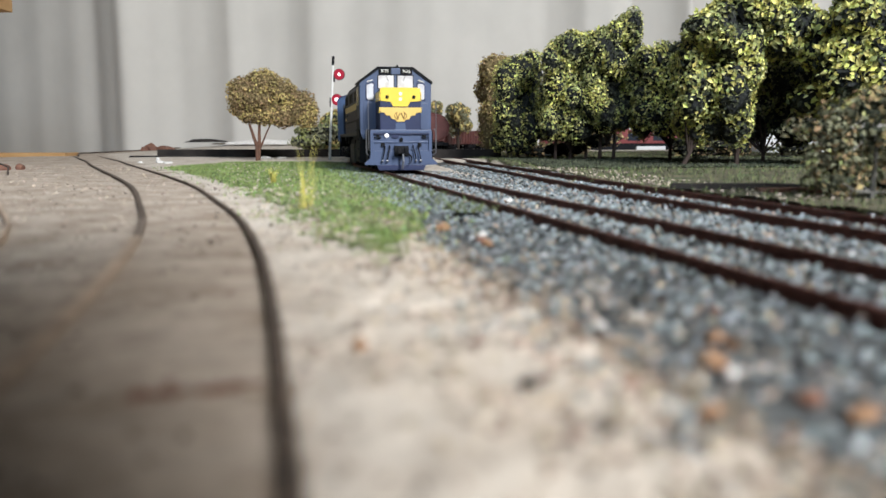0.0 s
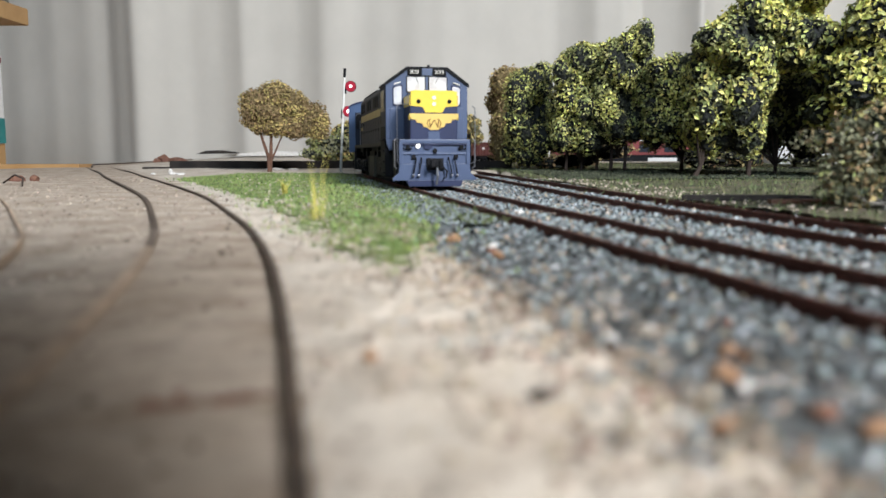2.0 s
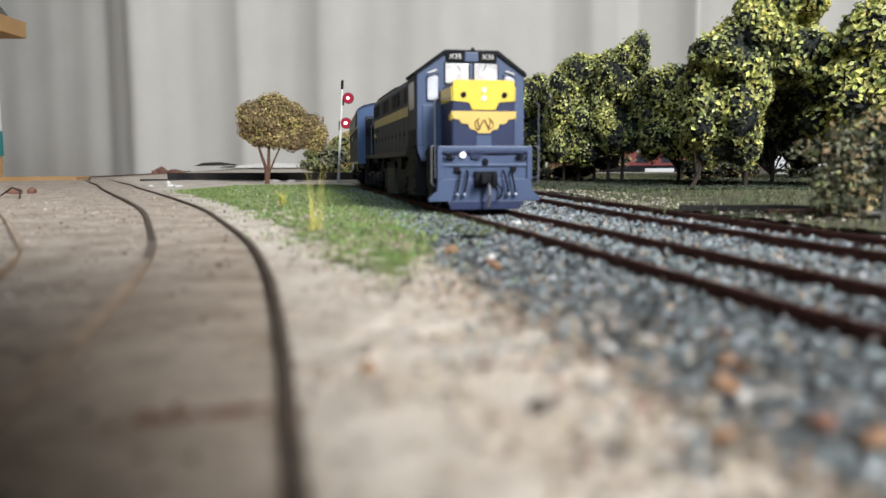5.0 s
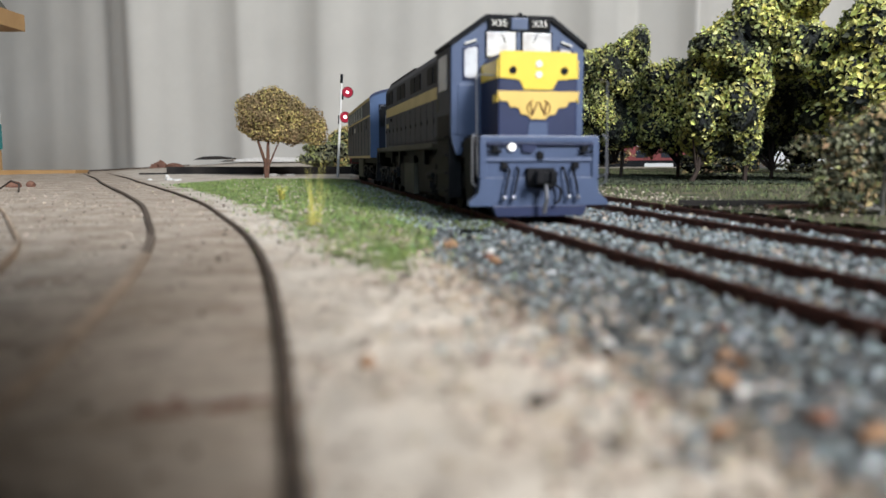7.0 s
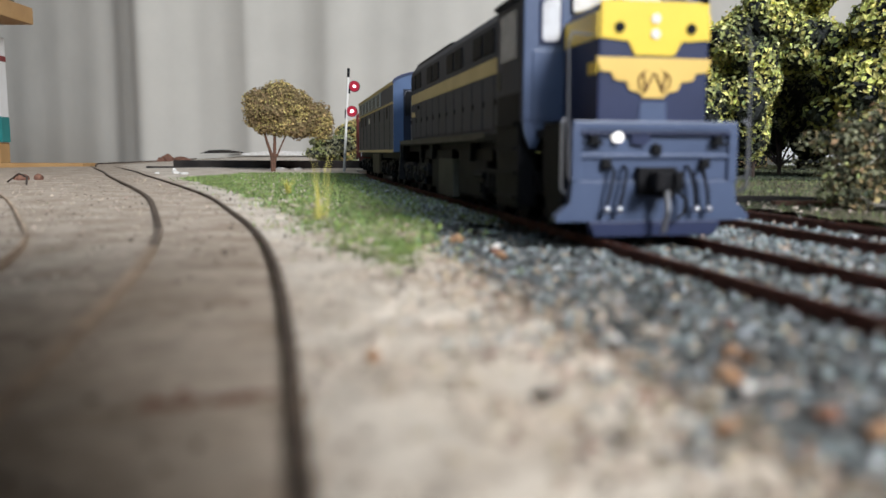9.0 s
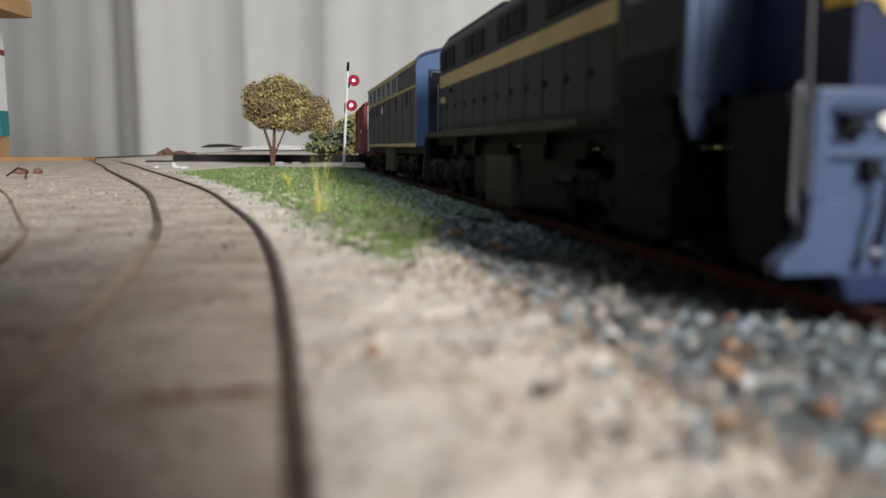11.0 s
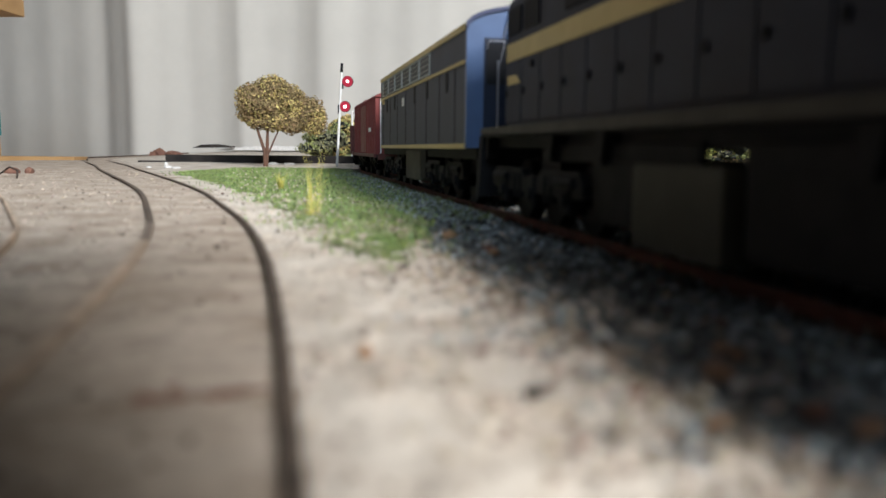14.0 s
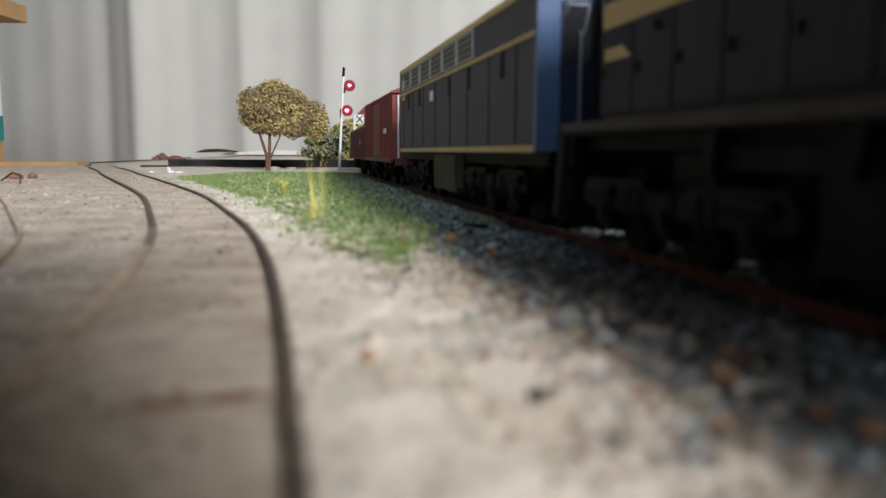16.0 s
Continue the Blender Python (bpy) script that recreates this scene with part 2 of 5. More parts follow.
def side_prism(outline, x0, x1, bevel=0.0):
    """Solid between x0 and x1 with the outline [(y, z)]."""
    bm = bmesh.new()
    f = bm.faces.new([bm.verts.new((x0, y, z)) for y, z in outline])
    r = bmesh.ops.extrude_face_region(bm, geom=[f])
    for p in r["geom"]:
        if isinstance(p, bmesh.types.BMVert):
            p.co.x = x1
    bmesh.ops.recalc_face_normals(bm, faces=bm.faces)
    if bevel:
        bmesh.ops.bevel(bm, geom=list(bm.edges), offset=bevel, segments=2, affect="EDGES", profile=0.6)
    return bm

# ---- plan of the tracks, in millimetres ----


def smooth_line(points, step=6.0):
    """Points along a smooth line through the given ones."""
    p = np.array(points, float)
    d = np.concatenate([[0], np.cumsum(np.hypot(*np.diff(p, axis=0).T))])
    n = max(2, int(d[-1] / step))
    s = np.linspace(0, d[-1], n)
    t = np.gradient(p, d, axis=0)
    i = np.clip(np.searchsorted(d, s, side="right") - 1, 0, len(d) - 2)
    h = (d[i + 1] - d[i])[:, None]
    u = ((s - d[i]) / (d[i + 1] - d[i]))[:, None]
    return ((2 * u**3 - 3 * u**2 + 1) * p[i] + (u**3 - 2 * u**2 + u) * h * t[i] + (-2 * u**3 + 3 * u**2) * p[i + 1] + (u**3 - u**2) * h * t[i + 1])


HEAD = math.atan(0.2)
BEND_S, BEND_R = 480.0, 1000.0


def main_line(s):
    """Place and heading (radians, from +y towards -x) at s millimetres along the main line."""
    x0, y0 = 59.9, 0.0
    if s <= BEND_S:
        return x0 - s * math.sin(HEAD), y0 + s * math.cos(HEAD), HEAD
    x0, y0 = x0 - BEND_S * math.sin(HEAD), y0 + BEND_S * math.cos(HEAD)
    a = (s - BEND_S) / BEND_R
    cx, cy = x0 + BEND_R * math.cos(HEAD), y0 + BEND_R * math.sin(HEAD)
    h = HEAD - a
    return cx - BEND_R * math.cos(h), cy - BEND_R * math.sin(h), h


MAIN = np.array([main_line(s)[:2] for s in np.arange(-60, 1000, 6.0)])
SECOND = smooth_line([(108, -30), (91, 60), (74, 147), (64.6, 201), (46, 347), (33, 460), (18, 600), (2, 760), (-8, 900)])
YARD = smooth_line([(-4, -20), (-8.6, 5), (-14.5, 32), (-20.7, 60), (-29.2, 95), (-42.4, 140), (-60.5, 190), (-83.5, 250), (-114.5, 320), (-152, 400), (-194.5, 490), (-240.5, 590), (-298, 705), (-339, 790)], 3.0)
SPUR = smooth_line([(-54, 40), (-62, 85), (-77, 125), (-102, 170), (-146, 244), (-200, 325), (-280, 440)])


def offset(line, d):
    t = np.gradient(line, axis=0)
    t /= np.hypot(t[:, 0], t[:, 1])[:, None]
    return line + d * np.stack([t[:, 1], -t[:, 0]], 1)


def dist_to(line, xy):
    best = np.full(len(xy), 1e9)
    for p in line[::2]:
        best = np.minimum(best, np.hypot(xy[:, 0] - p[0], xy[:, 1] - p[1]))
    return best


def hills(x, y, k):
    return noise.noise(Vector((x * k, y * k, 3.1)))


# ---- room ----


def room():
    def wall(name, x0, x1, y0, y1, z0, z1, m):
        return tagged(part(name, box(x0, x1, y0, y1, z0, z1), m), name.replace("_", " ") + " of the room, plain painted plaster", "wall", kind="structure")
    wall("wall_west", -2100, -2000, -1000, 1500, -850, 1600, M_WALL)
    wall("wall_east", 2200, 2300, -1000, 1500, -850, 1600, M_WALL)
    wall("wall_north", -2100, 2300, 1500, 1600, -850, 1600, M_WALL)
    # south wall with the window opening
    bm = bmesh.new()
    add_box(bm, -2100, -350, -1100, -1000, -850, 1600)
    add_box(bm, 1200, 2300, -1100, -1000, -850, 1600)
    add_box(bm, -350, 1200, -1100, -1000, -850, 480)
    add_box(bm, -350, 1200, -1100, -1000, 1540, 1600)
    tagged(part("wall_south", bm, M_WALL), "painted plaster wall with a wide window opening", "wall", kind="structure")
    tagged(part("floor", box(-2100, 2300, -1100, 1600, -900, -850), M_CARPET), "dark carpeted floor below the layout", "floor", kind="structure")
    tagged(part("ceiling", box(-2100, 2300, -1100, 1600, 1600, 1650), M_WALL), "white painted ceiling", "ceiling", kind="structure")


def hang_cloth(name, xs, ys, material, label):
    v, f = [], []
    zs = [-300, -100, 100, 300, 500, 700, 900, 1200]
    mid = float(np.mean(ys))
    for k, z in enumerate(zs):
        for x, y in zip(xs, ys):
            v.append((x + 4 * math.sin(z / 210.0 + x / 90.0), mid + (y - mid) * (1.0 - 0.05 * k / 7), z))
    n = len(xs)
    for k in range(len(zs) - 1):
        for i in range(n - 1):
            a = k * n + i
            f.append((a, a + 1, a + n + 1, a + n))
    ob = raw_part(name, v, f, material, smooth=True)
    so = ob.modifiers.new("thickness", "SOLIDIFY")
    so.thickness = 0.002
    tagged(ob, label, "curtain")


def curtain():
    """One wide curtain; its folds are given by how steeply the cloth turns at places along x."""
    turn = [(-1500, 0.1), (-1000, -0.1), (-760, -0.35), (-660, -0.50), (-610, -0.36), (-590, -0.52), (-555, -0.38), (-520, -0.45), (-505, -0.95), (-468, -1.0), (-452, 0.1), (-430, 0.45), (-385, 0.2), (-345, -0.22),
            (-316, -0.35), (-300, -0.62), (-288, 0.0), (-262, 0.3), (-225, -0.05), (-205, -0.5), (-182, -0.65), (-166, 0.0), (-130, 0.25), (-100, -0.15), (-40, -0.25), (0, 0.1), (60, 0.25), (110, 0.15),
            (150, 0.3), (168, -0.5), (210, -0.7), (222, -0.1), (250, -0.35), (262, 0.5), (280, 0.8), (286, -0.45), (330, -0.75), (352, -1.5), (357, 0.9), (420, 0.6), (520, 0.3), (600, -0.6), (640, 0.5),
            (760, -0.3), (900, 0.3), (1200, -0.2), (1900, 0.1)]
    xs = np.concatenate([np.arange(-1500, -760, 12.0), np.arange(-760, 700, 3.0), np.arange(700, 1900, 12.0)])
    g = np.interp(xs, [a for a, b in turn], [b for a, b in turn]) + 0.12 * np.sin(xs / 9.0 + 2 * np.sin(xs / 70.0))
    ys = np.concatenate([[0], np.cumsum(0.5 * (g[1:] + g[:-1]) * np.diff(xs))])
    ys = 1165 + ys - np.interp(0, xs, ys)
    hang_cloth("curtain", xs, ys, M_CURTAIN, "pale cloth curtain hanging in soft folds behind the layout")


# ---- ground ----


def ground_height(x, y):
    rise = max(0.0, (y - 640.0) / 360.0) if x < 0 else max(0.0, (y - 760.0) / 700.0)
    side = min(1.0, max(0.0, (x + 420.0) / 160.0))
    return -1.0 + 8.5 * rise * side + 0.8 * hills(x, y, 0.012) + 0.12 * hills(x, y, 0.07)


YARD_EDGE = offset(YARD, 8.3)


def near_relief(x, y):
    """Fine unevenness of the ground near the eye; the trodden yard is flatter than the sand."""
    k = 0.35 if x < np.interp(y, YARD_EDGE[:, 1], YARD_EDGE[:, 0]) else 1.0
    return k * (0.75 * hills(x, y, 0.19) + 0.5 * hills(x + 50, y, 0.42))


def ground():
    xs = np.concatenate([np.arange(-520, -120, 12.0), np.arange(-120, -60, 4.0), np.arange(-60, 45, 1.3), np.arange(45, 140, 4.0), np.arange(140, 760, 14.0)])
    ys = np.concatenate([np.arange(-60, 16, 4.0), np.arange(16, 150, 1.3), np.arange(150, 260, 4.0), np.arange(260, 1100, 12.0)])
    gx, gy = np.meshgrid(xs, ys)
    xy = np.stack([gx.ravel(), gy.ravel()], 1)
    dm, dy_ = dist_to(MAIN, xy), dist_to(YARD, xy)
    ds = dist_to(SECOND, xy)
    v = []
    for (x, y), a, b, c in zip(xy, dm, dy_, ds):
        z = ground_height(x, y)
        z += max(0, 1 - b / 30) * (-0.45 - z) * 0.9
        if y < 260 and x < 46:
            k = min(1.0, b / 14)
            z += k * near_relief(x, y) + 0.05 * hills(x, y + 90, 0.35)
        if a < 36 or c < 26:
            z = min(z, -2.6) if y < 620 else z
        v.append((x, y, z))
    n = len(xs)
    f = [(k * n + i, k * n + i + 1, (k + 1) * n + i + 1, (k + 1) * n + i) for k in range(len(ys) - 1) for i in range(n - 1)]
    edge = np.interp(xy[:, 1], YARD_EDGE[:, 1], YARD_EDGE[:, 0])
    soil = [1 if xy[q[0], 0] < edge[q[0]] - 0.2 else 0 for q in f]
    ob = raw_part("ground", v, f, [M_DIRT, M_YARD], smooth=True, mats=soil)
    tagged(ob, "pale sandy model ground, browner between the yard rails", "ground", kind="structure")
    tagged(part("baseboard", box(-900, 900, -80, 1120, -30, -6, 1), M_PINE), "thick pine baseboard under the model scenery", "baseboard", kind="structure")


def ribbon(line_a, line_b, z, rows, rough, seed, name, material):
    """Uneven sheet between two lines."""
    n = len(line_a)
    v = []
    for i in range(n):
        for k in range(rows + 1):
            u = k / rows
            p = line_a[i] * (1 - u) + line_b[i] * u
            e = min(u, 1 - u) * rows
            zz = (z(p[0], p[1]) if callable(z) else z) + rough * noise.noise(Vector((p[0] * 0.15, p[1] * 0.15, seed)))
            if e < 0.5:
                zz -= 3
            v.append((p[0], p[1], zz))
    m = rows + 1
    f = [(i * m + k, i * m + k + 1, (i + 1) * m + k + 1, (i + 1) * m + k) for i in range(n - 1) for k in range(rows)]
    return raw_part(name, v, f, material, smooth=True)


def ballast():
    a, b = offset(MAIN[:120], -38), offset(MAIN[:120], 27)
    tagged(ribbon(a, b, -2.1, 14, 0.5, 1.0, "ballast_bed", M_BED), "bed of blue-grey stone ballast under the running line", "ballast", kind="structure")
    a, b = offset(SECOND[:110], -24), offset(SECOND[:110], 22)
    tagged(ribbon(a, b, -2.3, 12, 0.5, 2.0, "ballast_bed", M_BED), "bed of blue-grey stone ballast under the second line", "ballast", kind="structure")


def chips(name, pts, size, material, seed, label, category):
    """Many small angular stones as one mesh."""
    rnd = np.random.RandomState(seed)
    base = np.array([(1, 0, 0), (-1, 0, 0), (0, 1, 0), (0, -1, 0), (0, 0, 1), (0, 0, -1)], float)
    tri = np.array([(0, 2, 4), (2, 1, 4), (1, 3, 4), (3, 0, 4), (2, 0, 5), (1, 2, 5), (3, 1, 5), (0, 3, 5)])
    n = len(pts)
    s = size * (0.55 + rnd.rand(n, 1, 1) * 0.9)
    vs = base[None] * (0.6 + 0.8 * rnd.rand(n, 6, 1)) * s + rnd.randn(n, 6, 3) * s * 0.22
    ang = rnd.rand(n) * 6.28
    c, q = np.cos(ang)[:, None], np.sin(ang)[:, None]
    x = vs[:, :, 0] * c - vs[:, :, 1] * q
    y = vs[:, :, 0] * q + vs[:, :, 1] * c
    vs = np.stack([x, y, vs[:, :, 2] * 0.75], 2) + np.asarray(pts)[:, None, :]
    f = (tri[None] + 6 * np.arange(n)[:, None, None]).reshape(-1, 3)
    ob = raw_part(name, vs.reshape(-1, 3), f.tolist(), material)
    return tagged(ob, label, category, kind="stuff")


def stones():
    rnd = np.random.RandomState(5)
    pts = []
    for line, half, count, ymax in ((MAIN, 27, 26000, 420), (SECOND, 22, 12000, 520)):
        k = rnd.randint(0, len(line), count * 3)
        t = np.gradient(line, axis=0)
        t /= np.hypot(t[:, 0], t[:, 1])[:, None]
        o = (rnd.rand(count * 3) * 2 - 1) * (half + 3 * rnd.randn(count * 3))
        o = np.where((o < -12) & (half > 25), -12 + (o + 12) * 1.9, o)
        p = line[k] + o[:, None] * np.stack([t[k, 1], -t[k, 0]], 1) + t[k] * (rnd.rand(count * 3)[:, None] - 0.5) * 6
        keep = (p[:, 1] < ymax) & (p[:, 1] > 15) & (np.abs(np.abs(o) - 8.25) > 1.0)
        p, o = p[keep][:count], o[keep][:count]
        z = -1.9 + 0.25 * rnd.randn(len(p)) - np.maximum(0, np.abs(o) - 18) * 0.03
        pts.append(np.column_stack([p, z]))
    chips("ballast_stones", np.concatenate(pts), 0.46, M_STONE, 7, "loose blue-grey ballast chips along the rails", "ballast")
    allp = np.concatenate(pts)
    tan = allp[rnd.rand(len(allp)) < 0.13] + np.array([0.7, 0.4, 0.12])
    chips("tan_chips", tan, 0.42, M_TANCHIP, 17, "tan and brown chips mixed into the ballast", "ballast")
    pale = allp[rnd.rand(len(allp)) < 0.012] + np.array([0.3, 0.6, 0.3])
    chips("white_chips", pale, 0.40, M_WHITECHIP, 18, "bright white chips scattered in the ballast", "ballast")
    # chips thrown over the verge
    n = 2600
    y = 165 + rnd.rand(n) * 330
    x = 59.9 - 0.2 * y - 13 - rnd.rand(n) ** 0.8 * 19
    chips("verge_chips", np.column_stack([x, y, [ground_height(a, b) + 0.35 for a, b in zip(x, y)]]), 0.40, M_STONE, 20, "grey chips lying on the rough verge", "ballast")
    # chips strewn past the edge of the ballast
    n = 1000
    y = 22 + rnd.rand(n) ** 1.3 * 230
    x = 59.9 - 0.2 * y - 33 - rnd.exponential(5.0, n)
    keep = (x > -30) & ((y < 100) | (x > 59.9 - 0.2 * y - 39))
    z = [ground_height(a, b) + 0.1 for a, b in zip(x[keep], y[keep])]
    chips("strewn_chips", np.column_stack([x[keep], y[keep], z]), 0.36, M_STONE, 19, "grey chips strewn over the sandy edge of the ballast", "ballast")
    for name, n, reach, size, m, seed in (("gravel", 3600, 11.0, 0.38, M_TANCHIP, 23), ("dark_gravel", 600, 8.0, 0.38, M_SPECK, 24)):
        y = 22 + rnd.rand(n) ** 1.3 * 200
        x = 59.9 - 0.2 * y - 31 - rnd.exponential(reach, n)
        keep = (x > -26) & ((y < 100) | (x > 59.9 - 0.2 * y - 41))
        z = []
        for a, b in zip(x[keep], y[keep]):
            d = abs(a - (59.9 - 0.2 * b))
            z.append(-1.9 if d < 36 else ground_height(a, b) + near_relief(a, b) + 0.05)
        chips(name, np.column_stack([x[keep], y[keep], z]), size, m, seed, "brown gravel mixed into the edge of the ballast", "gravel")
    # crumbs of soil over the yard
    n = 2600
    y = 95 + rnd.rand(n) ** 0.8 * 420
    x = np.interp(y, YARD_EDGE[:, 1], YARD_EDGE[:, 0]) - 1.5 - rnd.rand(n) * (60 + 0.35 * y)
    keep = np.abs(dist_to(YARD, np.stack([x, y], 1)) - 9.6) > 2.2
    z = [ground_height(a, b) * (1 - 0.9 * max(0.0, 1 - d / 30)) - 0.4 * max(0.0, 1 - d / 30) for a, b, d in zip(x[keep], y[keep], dist_to(YARD, np.stack([x, y], 1))[keep])]
    chips("soil_crumbs", np.column_stack([x[keep], y[keep], z]), 0.40, M_CRUMB, 27, "brown crumbs of soil strewn over the yard", "soil")
    # a thin trail of rusty crumbs between the yard rails
    n = 60
    u = rnd.rand(n)
    x, y = -18 + 7 * u + 0.4 * rnd.randn(n), 44.2 + 1.8 * u + 0.5 * rnd.randn(n)
    chips("rust_crumbs", np.column_stack([x, y, np.full(n, -0.35)]), 0.22, M_TERRA, 26, "thin trail of rusty crumbs between the yard rails", "rust")
    # sandy grains and dark specks over the bare ground
    for name, n, size, m, seed, label in (("sand_grains", 17000, 0.30, M_PEBBLE, 8, "coarse sandy grains on the bare ground"), ("dark_specks", 1700, 0.34, M_SPECK, 9, "dark brown specks on the bare ground")):
        x, y = rnd.rand(n) * 200 - 130, 18 + rnd.rand(n) ** 1.5 * 260
        xy = np.stack([x, y], 1)
        bare_sand = (x > np.interp(y, YARD_EDGE[:, 1], YARD_EDGE[:, 0]) + 1.2) | (seed != 8) | (rnd.rand(n) < 0.12)
        lump_ = np.array([hills(a + 300 * (seed - 8), b, 0.09) for a, b in xy])
        keep = bare_sand & (dist_to(YARD, xy) > (9.4 if seed == 8 else 0)) & (dist_to(MAIN, xy) > 24) & (np.abs(dist_to(YARD, xy) - 8.3) > 1.1) & (lump_ > rnd.rand(n) * 0.5 - 0.35) & ~((y > 100) & (x > -12 - (y - 100) * 0.34))
        xy = xy[keep]
        dy_ = dist_to(YARD, xy)
        z = []
        for (a, b), d in zip(xy, dy_):
            g = ground_height(a, b)
            g += max(0, 1 - d / 30) * (-0.45 - g) * 0.9
            k = min(1.0, d / 14)
            g += k * near_relief(a, b) + 0.05 * hills(a, b + 90, 0.35)
            z.append(g + 0.02)
        chips(name, np.column_stack([xy, z]), size, m, seed, label, "sand")


def rails(name, line, z_top, material, label, height=2.6, width=0.75, sleepers=True, half=8.6, left=None, spread=None):
    thing = empty(name)
    tagged(thing, label, "railway track", group="tracks on the layout")
    for side in (-1, 1):
        c = offset(line, side * half)
        if spread and side < 0:
            # rails that draw apart towards a turnout
            u = np.clip((line[:, 1:] - 90) / 420, 0, 1)
            c = offset(line, -half - spread * u * u * (3 - 2 * u))
        head = width * (1.35 if left and side < 0 else 1.0)
        prof = [(-head / 2, 0), (-head / 2, -0.5), (-0.2, -0.75), (-0.2, -height + 0.6), (-1.0, -height), (1.0, -height), (0.2, -height + 0.6), (0.2, -0.75), (head / 2, -0.5), (head / 2, 0)]
        prof[0], prof[-1] = (-head / 2 + 0.1, 0.08), (head / 2 - 0.1, 0.08)
        t = np.gradient(c, axis=0)
        t /= np.hypot(t[:, 0], t[:, 1])[:, None]
        nrm = np.stack([t[:, 1], -t[:, 0]], 1)
        v = []
        for p, q in zip(c, nrm):
            v += [(p[0] + q[0] * a, p[1] + q[1] * a, z_top - 0.08 + b) for a, b in prof]
        m = len(prof)
        f = [(i * m + k, i * m + (k + 1) % m, (i + 1) * m + (k + 1) % m, (i + 1) * m + k) for i in range(len(c) - 1) for k in range(m)]
        if left and side < 0:
            # the near stretch is tan, the next brown, the rest dark
            cuts = [0, int(np.searchsorted(c[:, 1], 118.0)), int(np.searchsorted(c[:, 1], 146.0)), len(c) - 1]
            for a, b, mt in zip(cuts, cuts[1:], (left, M_RAIL_MID, material)):
                raw_part("rail", v[a * m:(b + 1) * m], [[k - a * m for k in q_] for q_ in f if min(q_) >= a * m and max(q_) < (b + 1) * m], mt, thing)
        else:
            raw_part("rail", v, f, material, thing)
    if sleepers:
        bm = box(-15, 15, -1.35, 1.35, -2.0, 0, 0.15)
        me = None
        s = np.concatenate([[0], np.cumsum(np.hypot(*np.diff(line, axis=0).T))])
        for d in np.arange(20, min(s[-1], 640), 7.0):
            x, y = np.interp(d, s, line[:, 0]), np.interp(d, s, line[:, 1])
            x2, y2 = np.interp(d + 2, s, line[:, 0]), np.interp(d + 2, s, line[:, 1])
            if me is None:
                first = part("sleeper", bm, M_SLEEPER, thing)
                me, ob = first.data, first
            else:
                ob = new("sleeper", me)
                ob.parent = thing
            ob.matrix_basis = at(x, y, z_top - height - 0.02 + 0.3, math.degrees(math.atan2(y2 - y, x2 - x)) - 90)
    return thing


def turf_patch(name, outline, seed, label, blades, blade_mat, lift=0.5, h=2.0, turf=None, stray=3.5):
    """Low grass: an uneven turf sheet with standing fibres."""
    o = np.array(outline, float)
    x0, y0 = o.min(0)
    x1, y1 = o.max(0)

    def inside(px, py):
        c = False
        j = len(o) - 1
        for i in range(len(o)):
            if (o[i, 1] > py) != (o[j, 1] > py) and px < (o[j, 0] - o[i, 0]) * (py - o[i, 1]) / (o[j, 1] - o[i, 1]) + o[i, 0]:
                c = not c
            j = i
        return c
    step = max(2.5, (x1 - x0) / 90)
    xs, ys = np.arange(x0, x1, step), np.arange(y0, y1, step)
    idx, v, f = {}, [], []
    for b, y in enumerate(ys):
        for a, x in enumerate(xs):
            jx, jy = x + 4 * noise.noise(Vector((x * 0.3, y * 0.3, seed))) + 6 * noise.noise(Vector((x * 0.07, y * 0.07, seed))), y + 5 * noise.noise(Vector((x * 0.2, y * 0.2, seed + 9)))
            if inside(jx, jy):
                idx[a, b] = len(v)
                v.append((x, y, ground_height(x, y) + lift + 0.35 * noise.noise(Vector((x * 0.3, y * 0.3, seed)))))
    edge = set()
    for (a, b), i in idx.items():
        q = [(a, b), (a + 1, b), (a + 1, b + 1), (a, b + 1)]
        if all(k in idx for k in q):
            f.append([idx[k] for k in q])
    ob = raw_part(name, v, f, turf or M_TURF, smooth=True)
    tagged(ob, label, "grass", kind="structure")
    rnd = np.random.RandomState(int(seed))
    bv, bf = [], []
    va = np.array(v)
    for k in rnd.randint(0, len(va), blades):
        p = va[k] + np.array([rnd.rand() - 0.5, rnd.rand() - 0.5, 0]) * step * 1.2
        if rnd.rand() < 0.3:
            p = p + np.array([*np.clip(rnd.randn(2) * stray, -2.5 * stray, 2.5 * stray), 0])
            p[2] = max(ground_height(p[0], p[1]) + 0.3, p[2] - 0.3)
        a = rnd.rand() * 6.28
        w, hh = 0.14 + 0.1 * rnd.rand(), h * (0.4 + 0.8 * rnd.rand())
        le = rnd.randn(2) * 0.5 * hh
        i = len(bv)
        bv += [(p[0] - w * math.cos(a), p[1] - w * math.sin(a), p[2] - 0.2), (p[0] + w * math.cos(a), p[1] + w * math.sin(a), p[2] - 0.2), (p[0] + le[0], p[1] + le[1], p[2] + hh)]
        bf.append((i, i + 1, i + 2))
    tagged(raw_part("grass_fibres", bv, bf, blade_mat), "short standing grass fibres on the turf", "grass", kind="stuff")


